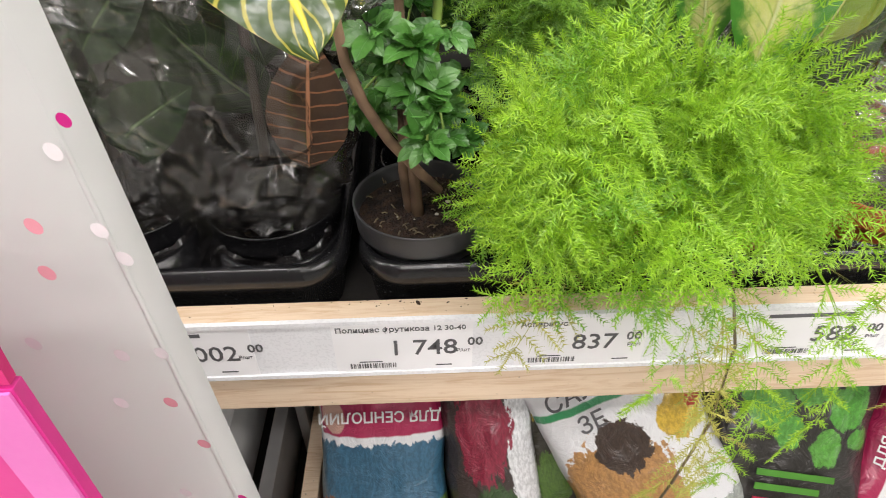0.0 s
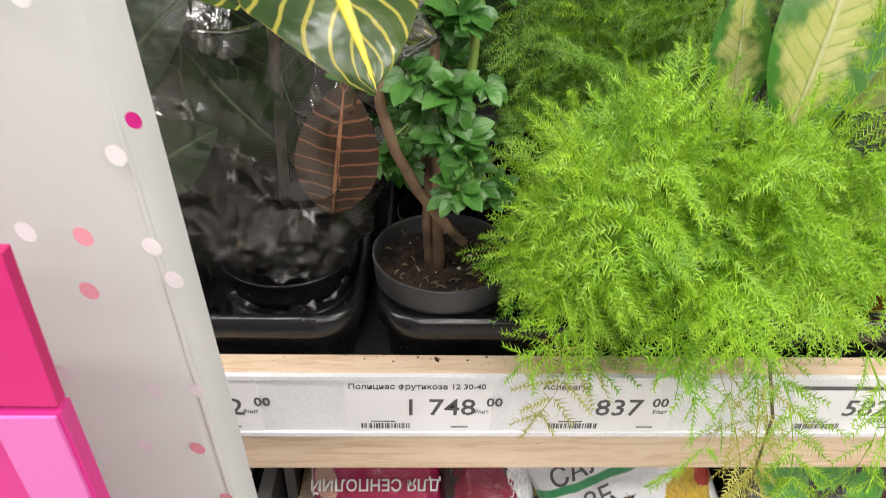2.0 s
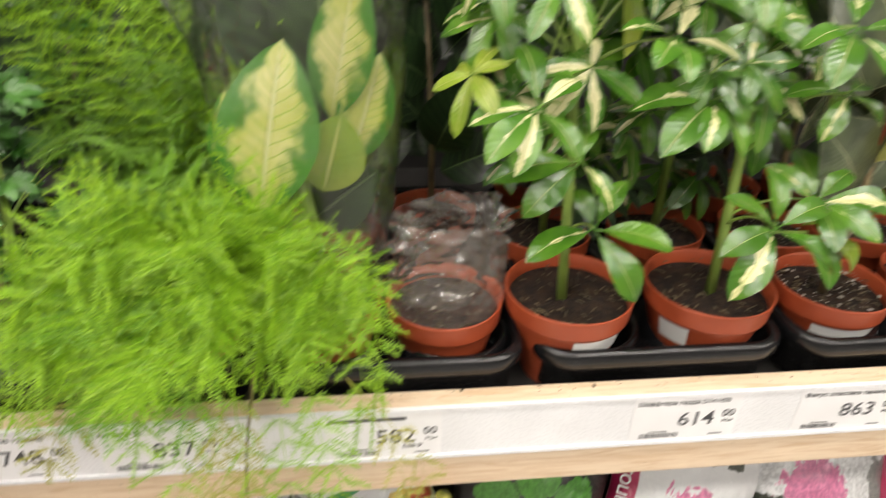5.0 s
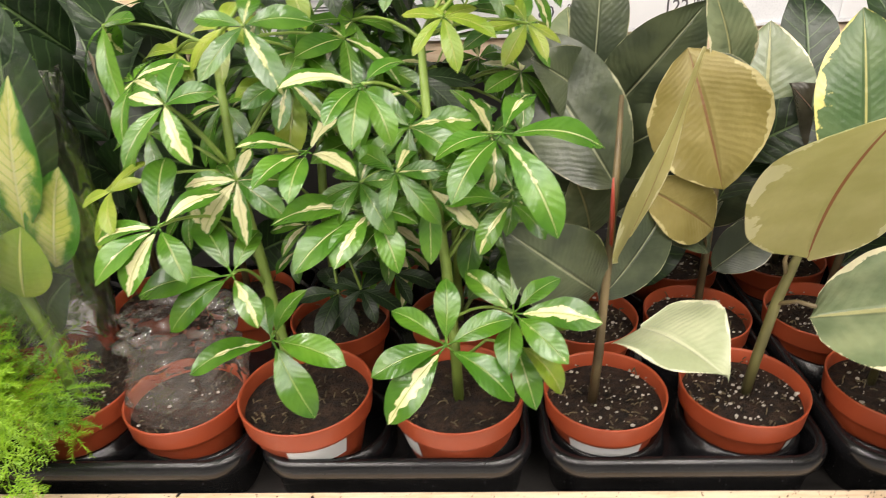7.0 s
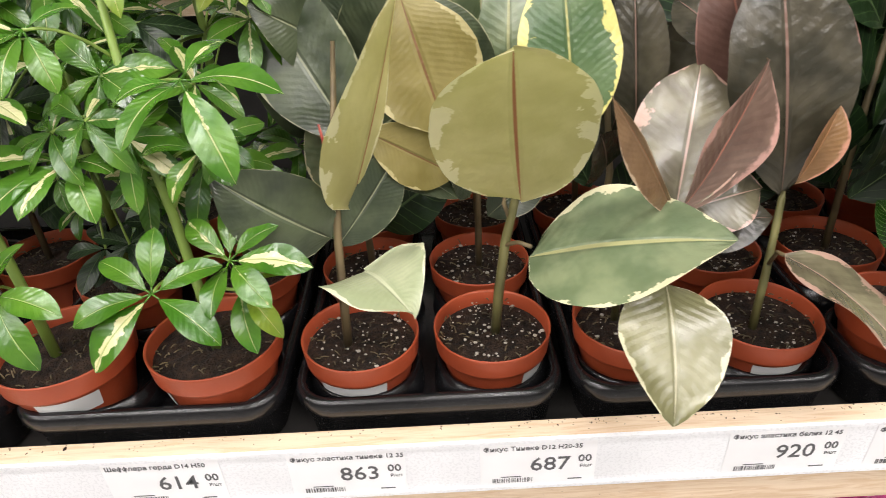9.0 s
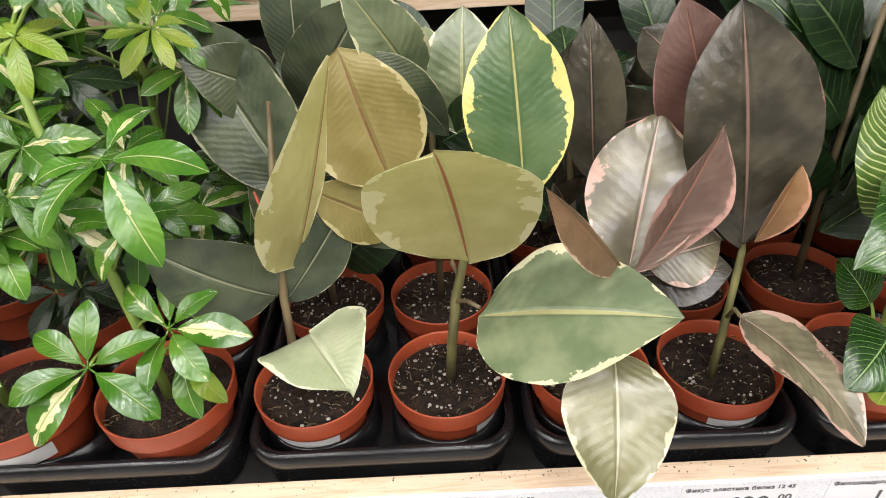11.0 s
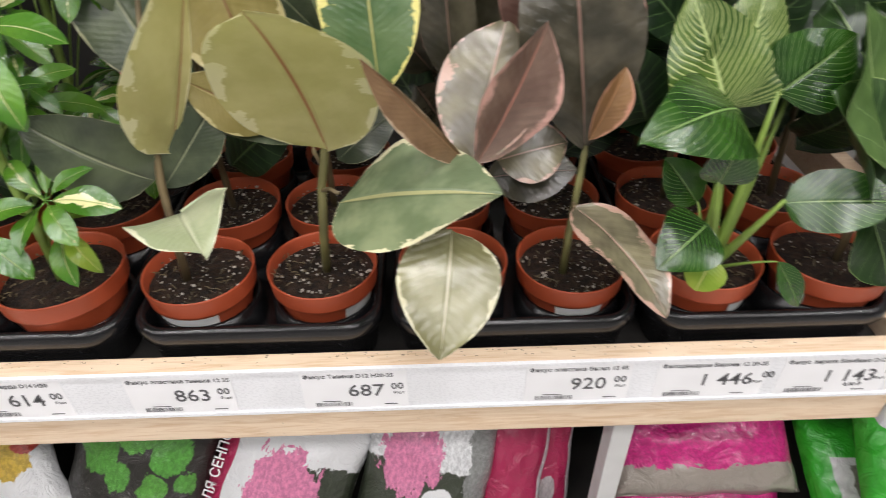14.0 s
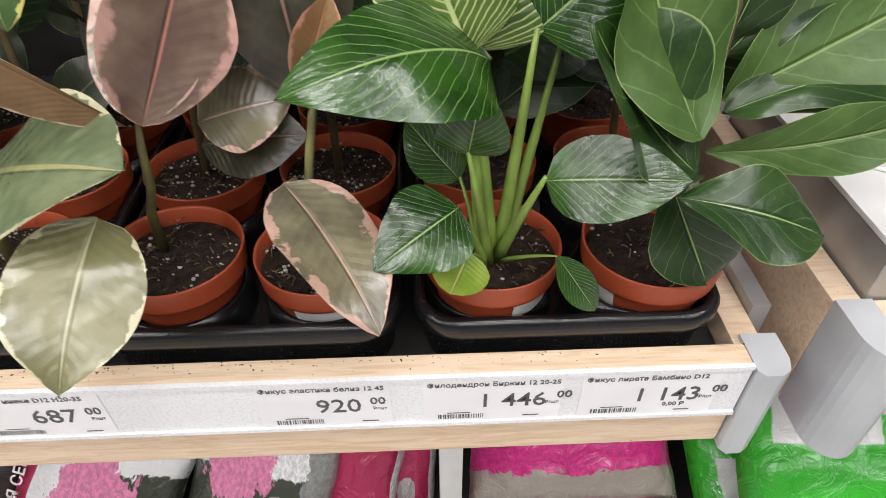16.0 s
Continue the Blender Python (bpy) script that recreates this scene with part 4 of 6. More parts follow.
# ---------- umbrella plants ----------
def fan(t, centre, out, size, rng, material, stalk_from=None, count=6):
    """One compound leaf: leaflets that spread from one point, on a thin stalk."""
    c = local(t, centre)
    n = Vector(out).normalized()
    a = n.orthogonal().normalized()
    b = n.cross(a)
    bm = bmesh.new()
    start = rng.uniform(0, 6.28)
    for k in range(count):
        ang = start + 2 * math.pi * k / count + rng.uniform(-0.18, 0.18)
        d = a * math.cos(ang) + b * math.sin(ang)
        droop = rng.uniform(-0.15, 0.55)
        L = size * rng.uniform(0.72, 1.08)
        tip = c + d * L - n * (L * droop) + Vector((0, 0, -L * 0.18))
        add_leaf(bm, c + d * 0.001, tip, n + d * 0.25, L * rng.uniform(0.36, 0.45), kind="obovate", bend=rng.uniform(0.05, 0.15), fold=0.14, wave=0.03, seed=rng.random() * 50, nu=9, nv=6)
    p = part("leaf", bm, material, t)
    if stalk_from is not None:
        bm = bmesh.new()
        tube(bm, curve_points(local(t, stalk_from), c, (0, 0, 0.008), 5), [0.0018, 0.0016, 0.0014, 0.0013, 0.0013, 0.0015], 6)
        part("leaf_stalk", bm, STEM_GREEN, t)
    return p


def placed_fan(t, hub, material, stalk_from, *tips, broad=0.42):
    """One compound leaf whose leaflets end where they are seen to."""
    h = Vector(hub)
    bm = bmesh.new()
    mean = sum((Vector(p) for p in tips), Vector()) / len(tips) - h
    up = (Vector((0, -0.45, 0.9)) - mean.normalized() * 0.25).normalized()
    for k, tip in enumerate(tips):
        d = Vector(tip) - h
        L = d.length
        side = d.cross(up)
        n = side.cross(d).normalized()
        add_leaf(bm, local(t, h + d * 0.10), local(t, h + d * 1.05), n, min(0.031, max(0.019, L * broad)), kind="obovate", bend=0.14, fold=0.16, wave=0.04, seed=k * 5.1 + h.x * 30, nu=12, nv=8)
        tube(bm, [local(t, h), local(t, h + d * 0.12 + n * 0.001)], 0.0009, 5)
    part("leaf", bm, material, t)
    bm = bmesh.new()
    tube(bm, curve_points(local(t, stalk_from), local(t, h), (0, 0, 0.010), 6), [0.0018, 0.0016, 0.0015, 0.0014, 0.0013, 0.0013, 0.0015], 6)
    part("leaf_stalk", bm, STEM_GREEN, t)


def umbrella_plant(x, y, fans, seed, extra, spread, trunk, sticker, label):
    rng = random.Random(seed)
    t = make_pot("umbrella_plant", x, y, RIM + 0.010, 0.067, TERRACOTTA, label, seed, False, sticker, 0.106)
    stem(t, trunk, [0.0055, 0.005, 0.0048, 0.0042, 0.003], STEM_GREEN, "trunk")
    for centre, out, size, mat_ in fans:
        k = min(trunk, key=lambda q: abs(q[2] - centre[2] + 0.03))
        fan(t, centre, out, size, rng, mat_, k)
    for _ in range(extra):
        z = rng.uniform(1.26, 1.47)
        k = min(trunk, key=lambda q: abs(q[2] - z + 0.03))
        ang = rng.uniform(-3.3, 0.2)
        r = rng.uniform(0.04, spread)
        c = (k[0] + r * math.cos(ang), k[1] + r * 0.75 * math.sin(ang) * (1 if math.sin(ang) < 0 else 2) + 0.03, z)
        fan(t, c, (math.cos(ang) * 0.5, math.sin(ang) * 0.4 - 0.45, 0.85), rng.uniform(0.040, 0.058), rng, rng.choice((SCHEFF, SCHEFF_PALE, SCHEFF if z < 1.36 else SCHEFF_YELLOW)), k, rng.choice((5, 6, 7)))
    return t


S, SP, SY = SCHEFF, SCHEFF_PALE, SCHEFF_YELLOW
u1 = umbrella_plant(0.568, 0.090, [((0.556, 0.10, 1.415), (0, -0.5, 0.9), 0.040, SY), ((0.505, 0.12, 1.395), (-0.3, -0.5, 0.9), 0.040, SY), ((0.600, 0.13, 1.39), (0.2, -0.5, 0.9), 0.045, S),
                               ((0.452, 0.06, 1.300), (-0.4, -0.5, 0.8), 0.045, SY), ((0.475, 0.10, 1.335), (-0.3, -0.5, 0.8), 0.045, S)],
                    11, 10, 0.10, [(0.560, 0.085, 1.05), (0.556, 0.088, 1.13), (0.551, 0.09, 1.214), (0.544, 0.09, 1.301), (0.545, 0.10, 1.40)], (262, 318, 0.55, 0.75), "variegated umbrella plant with glossy leaves in a terracotta pot")
placed_fan(u1, (0.565, 0.040, 1.166), S, (0.552, 0.088, 1.13), (0.502, 0.016, 1.150), (0.629, 0.020, 1.154), (0.600, 0.008, 1.110), (0.595, 0.060, 1.201), (0.555, 0.070, 1.190))
placed_fan(u1, (0.544, 0.040, 1.232), S, (0.551, 0.09, 1.19), (0.495, 0.018, 1.194), (0.566, 0.015, 1.198), (0.470, 0.030, 1.220), (0.508, 0.080, 1.262), (0.557, 0.080, 1.250))
placed_fan(u1, (0.500, 0.030, 1.282), SP, (0.548, 0.09, 1.25), (0.458, 0.000, 1.250), (0.526, 0.000, 1.250), (0.448, 0.030, 1.268), (0.493, 0.080, 1.318), (0.540, 0.060, 1.294), (0.480, 0.0, 1.240))
placed_fan(u1, (0.616, 0.060, 1.327), SP, (0.546, 0.09, 1.29), (0.566, 0.050, 1.335), (0.610, 0.015, 1.306), (0.655, 0.035, 1.316), (0.585, 0.020, 1.315), (0.640, 0.095, 1.345))
u2 = umbrella_plant(0.720, 0.090, [((0.724, 0.088, 1.416), (0, -0.5, 0.9), 0.040, SY), ((0.790, 0.15, 1.400), (0.2, -0.5, 0.9), 0.040, SY), ((0.641, 0.18, 1.405), (0, -0.5, 0.9), 0.052, S),
                               ((0.695, 0.12, 1.300), (0, -0.6, 0.8), 0.055, S), ((0.745, 0.12, 1.245), (0.1, -0.6, 0.8), 0.055, S)],
                    12, 10, 0.10, [(0.722, 0.085, 1.05), (0.720, 0.088, 1.13), (0.716, 0.09, 1.21), (0.708, 0.09, 1.30), (0.706, 0.10, 1.40)], (200, 232, 0.52, 0.75), "variegated umbrella plant with cream blotched leaves in a terracotta pot")
placed_fan(u2, (0.717, 0.011, 1.178), S, (0.719, 0.088, 1.14), (0.661, -0.010, 1.165), (0.672, -0.022, 1.130), (0.768, -0.010, 1.140), (0.770, 0.028, 1.190), (0.718, 0.045, 1.218), (0.675, 0.030, 1.198))
placed_fan(u2, (0.773, 0.045, 1.185), S, (0.719, 0.088, 1.15), (0.842, 0.034, 1.181), (0.812, 0.004, 1.165), (0.767, -0.005, 1.163), (0.735, 0.075, 1.207), (0.812, 0.065, 1.204), (0.775, 0.095, 1.215))
placed_fan(u2, (0.765, 0.060, 1.336), SP, (0.707, 0.09, 1.30), (0.717, 0.048, 1.322), (0.729, 0.018, 1.300), (0.802, 0.018, 1.272), (0.838, 0.056, 1.323), (0.790, 0.110, 1.350), broad=0.40)
placed_fan(u2, (0.660, 0.062, 1.276), SP, (0.711, 0.09, 1.25), (0.681, 0.032, 1.236), (0.605, 0.020, 1.244), (0.585, 0.048, 1.272), (0.697, 0.050, 1.268), (0.637, 0.015, 1.250), (0.670, 0.110, 1.300))
placed_fan(u2, (0.664, 0.060, 1.377), SP, (0.707, 0.10, 1.34), (0.660, 0.018, 1.343), (0.610, 0.040, 1.380), (0.684, 0.040, 1.338), (0.642, 0.026, 1.358), (0.692, 0.090, 1.384))
placed_fan(u2, (0.771, 0.050, 1.285), S, (0.713, 0.09, 1.24), (0.747, 0.032, 1.250), (0.722, 0.060, 1.279), (0.800, 0.070, 1.284), (0.795, 0.030, 1.262))


curly = [o for o in scene.objects if o.name.startswith("umbrella_plant")][-1]
blades(curly, [(SCHEFF_YELLOW, (0.780, 0.045, 1.150), (0.812, 0.020, 1.118), (0.3, -0.8, 0.6), 0.020, dict(kind="obovate", bend=0.35, fold=0.5)),
               (SCHEFF_PALE, (0.775, 0.050, 1.150), (0.790, 0.010, 1.110), (0, -0.8, 0.6), 0.024, dict(kind="obovate", bend=0.2, fold=0.3)),
               (SCHEFF_YELLOW, (0.775, 0.055, 1.155), (0.835, 0.040, 1.172), (0.1, -0.6, 0.8), 0.012, dict(kind="lance", bend=0.2, fold=0.4))])
stem(curly, [(0.722, 0.088, 1.10), (0.75, 0.07, 1.14), (0.778, 0.048, 1.151)], 0.0016, STEM_GREEN, "leaf_stalk")


# ---------- aralia ----------
def lobed(bm, base, tip, normal, width, rng):
    """A small leaf cut into three or five round lobes."""
    base, tip = Vector(base), Vector(tip)
    d = (tip - base)
    n = Vector(normal)
    s = d.cross(n).normalized() * d.length
    for off, ln in ((0, 1.0), (-0.75, 0.78), (0.75, 0.78), (-1.3, 0.5), (1.3, 0.5)):
        q = base + (d * math.cos(off) + s * math.sin(off)) * ln
        add_leaf(bm, base, q, n + d.normalized() * 0.2, width * ln, kind="round", bend=0.10, fold=0.2, wave=0.06, seed=rng.random() * 40, nu=5, nv=4)


def aralia():
    rng = random.Random(21)
    t = make_pot("ming_aralia", 0.031, 0.088, 1.058, 0.061, DARK_POT, "ming aralia with a bent woody trunk in a grey pot", 21, 12)
    stem(t, [(0.046, 0.072, 1.075), (0.032, 0.070, 1.092), (0.008, 0.06, 1.130), (-0.008, 0.053, 1.165), (-0.017, 0.046, 1.20), (-0.019, 0.04, 1.232), (-0.012, 0.04, 1.262), (-0.008, 0.045, 1.32)], [0.0038, 0.0043, 0.0043, 0.0040, 0.0038, 0.0036, 0.0034, 0.003], BARK, "branch")
    stem(t, [(0.027, 0.078, 1.045), (0.024, 0.082, 1.10), (0.021, 0.095, 1.18), (0.018, 0.11, 1.26), (0.015, 0.13, 1.38)], [0.0055, 0.0044, 0.004, 0.0036, 0.003], BARK, "trunk")
    stem(t, [(0.020, 0.085, 1.045), (0.016, 0.088, 1.085), (0.018, 0.095, 1.14), (0.026, 0.10, 1.18)], [0.005, 0.0045, 0.004, 0.003], BARK, "branch")
    stem(t, [(0.034, 0.085, 1.10), (0.042, 0.095, 1.16), (0.048, 0.10, 1.22), (0.052, 0.12, 1.36)], [0.004, 0.0038, 0.0035, 0.003], STEM_GREEN, "branch")
    spots = [(0.004, 0.055, 1.217), (0.031, 0.055, 1.206), (0.039, 0.095, 1.25), (0.054, 0.095, 1.205), (0.032, 0.055, 1.174), (0.037, 0.04, 1.141), (-0.003, 0.095, 1.158), (0.062, 0.07, 1.122), (0.033, 0.095, 1.246), (0.045, 0.05, 1.160), (0.02, 0.06, 1.19), (0.05, 0.06, 1.135)]
    for k in range(46):
        if k < len(spots):
            c = Vector(spots[k])
        else:
            c = Vector((rng.gauss(0.045, 0.035), rng.uniform(0.09, 0.22), rng.uniform(1.10, 1.44)))
        bm = bmesh.new()
        cl = local(t, c)
        for j in range(rng.choice((4, 5, 6))):
            d = Vector((rng.uniform(-1, 1), rng.uniform(-1, 0.35), rng.uniform(-0.5, 0.8))).normalized()
            L = rng.uniform(0.017, 0.030)
            b0 = cl + d * 0.006
            lobed(bm, b0, b0 + d * L, Vector((d.x * 0.3, -0.7, 0.8)), L * 0.50, rng)
        part("leaf_spray", bm, POLY, t)
        root = min([(0.024, 0.082, 1.10), (0.021, 0.095, 1.18), (0.018, 0.11, 1.26), (0.015, 0.13, 1.38), (0.042, 0.095, 1.16), (0.052, 0.12, 1.36)], key=lambda q: (Vector(q) - c).length)
        bm = bmesh.new()
        tube(bm, curve_points(local(t, root), cl, (0, 0, 0.006), 4), 0.0011, 5)
        part("leaf_stalk", bm, STEM_GREEN, t)


aralia()


# ---------- asparagus ferns ----------
def frond_data(base, tip, bend, width, rng, verts, faces, density=1.0):
    base, tip, bend = Vector(base), Vector(tip), Vector(bend)
    L = (tip - base).length
    def at(u):
        return base.lerp(tip, u) + bend * 4 * u * (1 - u)
    def strip(p, q, r):
        d = (q - p)
        s = d.cross(Vector((rng.uniform(-1, 1), rng.uniform(-1, 1), rng.uniform(-1, 1))))
        s = s.normalized() * r if s.length > 1e-9 else Vector((r, 0, 0))
        i = len(verts)
        verts.extend((p - s, p + s, q + s * 0.5, q - s * 0.5))
        faces.append((i, i + 1, i + 2, i + 3))
    plane = Vector((rng.uniform(-0.5, 0.5), -0.8 + rng.uniform(-0.3, 0.3), 0.7 + rng.uniform(-0.4, 0.3))).normalized()

    def plume(p, q, sag):
        """A thin twig with needles standing out on both sides, shorter towards its end."""
        d = q - p
        m = max(4, int(d.length / 0.0027))
        d = d.normalized()
        flat = (plane + Vector((rng.uniform(-0.5, 0.5), rng.uniform(-0.5, 0.5), rng.uniform(-0.5, 0.5)))).normalized()
        side = d.cross(flat).normalized()
        prev = p
        for j in range(1, m + 1):
            f = j / m
            o = p.lerp(q, f) - Vector((0, 0, sag * f * f))
            strip(prev, o, 0.00042)
            prev = o
            for sg in (-1, 1, rng.choice((-0.3, 0.3))):
                w = (d * rng.uniform(0.45, 0.9) + side * sg * rng.uniform(0.7, 1.1) + flat * rng.uniform(-0.4, 0.6)).normalized()
                e = o + w * rng.uniform(0.0060, 0.0095) * (1.0 - 0.45 * f * f)
                h = w.cross(flat)
                h = h.normalized() * 0.00046 if h.length > 1e-6 else Vector((0.0005, 0, 0))
                i = len(verts)
                verts.extend((o - h, o + h, e))
                faces.append((i, i + 1, i + 2))

    n = max(5, int(L / 0.0105 * density))
    for k in range(n):
        u = k / n
        strip(at(u), at((k + 1) / n), 0.0007 * (1.3 - u))
        if u < 0.15:
            continue
        d = (at(min(1, u + 0.05)) - at(u - 0.02)).normalized()
        side = d.cross(plane).normalized()
        wl = width * (math.sin(math.pi * min(1, (u - 0.10) / 0.95) ** 0.7) ** 0.7) + 0.008
        for sg in (-1, 1):
            p = at(u)
            q = p + (side * sg * rng.uniform(0.6, 1.1) + d * rng.uniform(0.4, 0.9) + plane * rng.uniform(-0.35, 0.45)).normalized() * wl * rng.uniform(0.65, 1.05)
            plume(p, q, wl * rng.uniform(0.0, 0.3))
    plume(at(0.85), at(1.0) + (at(1.0) - at(0.9)) * 0.6, 0.002)


def frond(t, base, tip, bend, width, rng, material, density=1.0):
    verts, faces = [], []
    frond_data(local(t, base), local(t, tip), bend, width, rng, verts, faces, density)
    me = bpy.data.meshes.new("frond")
    me.from_pydata(verts, [], faces)
    me.materials.append(material)
    ob = new("frond", me)
    ob.parent = t
    return ob


def asparagus_front():
    rng = random.Random(31)
    t = make_pot("asparagus_fern", 0.176, 0.095, RIM, 0.060, TERRACOTTA, "bushy bright green asparagus fern spilling over its pot", 31, False)
    for k in range(112):
        a = rng.uniform(-math.pi, math.pi)
        e = math.asin(rng.uniform(-0.35, 0.98))
        d = Vector((math.cos(e) * math.cos(a), math.cos(e) * math.sin(a), math.sin(e)))
        if d.y > 0.5:
            d.y *= -0.6
        r = rng.uniform(0.78, 1.06)
        tip = Vector((0.213, 0.030, 1.092)) + Vector((d.x * (0.150 if d.x > 0 else 0.150), d.y * 0.135, d.z * 0.125)) * r
        tip.z = max(tip.z, 1.022 if tip.y > -0.02 else 0.99)
        base = Vector((0.20 + rng.uniform(-0.035, 0.06) + d.x * 0.02, 0.085 + rng.uniform(-0.03, 0.03), 1.062))
        frond(t, base, tip, (d.x * 0.015, -0.012, rng.uniform(0.02, 0.055)), rng.uniform(0.036, 0.052), rng, FERN if rng.random() < 0.75 else FERN_MID)
    # arching and trailing sprays
    for base, tip, bend, w, mat_ in (
            ((0.28, 0.03, 1.09), (0.335, -0.065, 0.885), (0.02, -0.05, 0.05), 0.022, FERN), ((0.27, 0.03, 1.09), (0.325, -0.06, 0.92), (0.02, -0.05, 0.05), 0.024, FERN),
            ((0.24, 0.02, 1.07), (0.19, -0.065, 0.955), (0, -0.05, 0.03), 0.03, FERN), ((0.24, 0.02, 1.07), (0.245, -0.07, 0.945), (0, -0.05, 0.03), 0.03, FERN_DRY), ((0.24, 0.02, 1.07), (0.28, -0.07, 0.95), (0, -0.05, 0.03), 0.03, FERN),
            ((0.30, 0.05, 1.12), (0.372, -0.05, 1.06), (0.02, -0.03, 0.07), 0.022, FERN), ((0.30, 0.05, 1.12), (0.362, -0.045, 1.02), (0.03, -0.03, 0.09), 0.024, FERN), ((0.32, 0.05, 1.1), (0.348, -0.05, 1.02), (0.02, -0.03, 0.06), 0.024, FERN),
            ((0.33, 0.04, 1.1), (0.345, -0.06, 1.225), (0.03, -0.03, 0.0), 0.018, FERN), ((0.34, -0.01, 1.05), (0.405, -0.08, 0.945), (0.03, -0.04, 0.02), 0.016, FERN_DRY), ((0.34, -0.01, 1.05), (0.385, -0.075, 0.96), (0.02, -0.04, 0.02), 0.018, FERN_DRY),
            ((0.22, 0.02, 1.06), (0.255, -0.075, 0.84), (0, -0.06, 0.03), 0.03, FERN_DRY), ((0.26, 0.02, 1.06), (0.215, -0.06, 0.80), (0.01, -0.06, 0.03), 0.035, FERN_DRY), ((0.27, 0.02, 1.06), (0.29, -0.05, 0.80), (0.01, -0.05, 0.03), 0.035, FERN),
            ((0.15, 0.03, 1.06), (0.09, -0.05, 0.995), (0, -0.03, 0.03), 0.03, FERN_DRY), ((0.16, 0.05, 1.09), (0.080, -0.060, 1.110), (0.0, -0.02, 0.03), 0.034, FERN), ((0.16, 0.05, 1.10), (0.085, -0.055, 1.222), (0.0, -0.02, 0.0), 0.036, FERN), ((0.16, 0.05, 1.10), (0.072, -0.040, 1.165), (0.0, -0.02, 0.02), 0.036, FERN), ((0.16, 0.05, 1.08), (0.075, -0.050, 1.052), (0.0, -0.03, 0.03), 0.034, FERN), ((0.18, 0.05, 1.12), (0.105, -0.080, 1.150), (0.0, -0.02, 0.04), 0.040, FERN), ((0.17, 0.05, 1.08), (0.085, -0.070, 1.075), (0.0, -0.02, 0.04), 0.040, FERN),
            ((0.26, 0.05, 1.15), (0.262, 0.0, 1.285), (0.01, -0.02, 0.0), 0.016, FERN), ((0.22, 0.05, 1.15), (0.150, 0.0, 1.245), (0.0, -0.02, 0.02), 0.03, FERN)):
        frond(t, base, tip, bend, w, rng, mat_, 0.55 if tip[2] < 0.98 else 0.8)
    stem(t, [(0.262, -0.01, 1.07), (0.258, -0.062, 1.02), (0.252, -0.078, 0.95), (0.238, -0.082, 0.87), (0.225, -0.082, 0.80)], 0.0012, STEM_BROWN, "runner")
    return t


def asparagus_back():
    rng = random.Random(32)
    t = make_pot("asparagus_fern", 0.20, 0.235, RIM, 0.060, TERRACOTTA, "tall asparagus fern standing behind a fuller one, low fronds coloured as shaded", 32, False)
    for k in range(58):
        tip = Vector((rng.uniform(0.05, 0.30), rng.uniform(0.10, 0.28), rng.uniform(1.12, 1.47)))
        base = Vector((0.19 + rng.uniform(-0.03, 0.03), 0.23, 1.06))
        # low fronds all take the shaded needle colour, higher ones half of the time
        frond(t, base, tip, ((tip.x - 0.19) * 0.1, -0.02, rng.uniform(0.0, 0.06)), rng.uniform(0.035, 0.05), rng, FERN_SHADED if tip.z < 1.3 or rng.random() < 0.5 else FERN, 0.8)
    return t


asparagus_front()
asparagus_back()


# ---------- film sleeves ----------
def sleeve(t, centre, z0, z1, r0, r1, material, seed, crumple=0.02, tilt=(0, 0), name="film_sleeve", squash=0.8, torn=0.03):
    rng = random.Random(seed)
    bm = bmesh.new()
    nu, nv = 72, 48
    rows = []
    for j in range(nv + 1):
        v = j / nv
        row = []
        for i in range(nu):
            a = 2 * math.pi * i / nu
            r = r0 + (r1 - r0) * v
            q = Vector((math.cos(a) * 2, math.sin(a) * 2, v * 4 + seed))
            r += crumple * (noise.noise(q) + 1.2 * abs(noise.noise(q * 1.7)) + 0.45 * abs(noise.noise(q * 4.0))) * (0.3 + v)
            zz = z0 + (z1 - z0) * v + (torn * noise.noise(Vector((a * 2, seed, 0))) if j == nv else 0)
            row.append(bm.verts.new(local(t, (centre[0] + r * math.cos(a) + tilt[0] * v, centre[1] + squash * r * math.sin(a) + tilt[1] * v, zz))))
        rows.append(row)
    for a, b in zip(rows, rows[1:]):
        for i in range(nu):
            bm.faces.new((a[i], a[(i + 1) % nu], b[(i + 1) % nu], b[i]))
    ob = part(name, bm, material, t, "thin crumpled clear plastic film")
    ob.visible_shadow = False
    return ob


# croton in its sleeve
tG = make_pot("croton", -0.105, 0.110, 1.045, 0.060, BLACK_PLASTIC, "croton in crumpled clear film with a black pot", 41, False)
stem(tG, [(-0.105, 0.11, 1.03), (-0.104, 0.115, 1.10), (-0.10, 0.115, 1.20), (-0.09, 0.10, 1.31)], [0.005, 0.0045, 0.004, 0.003], STEM_DARK)
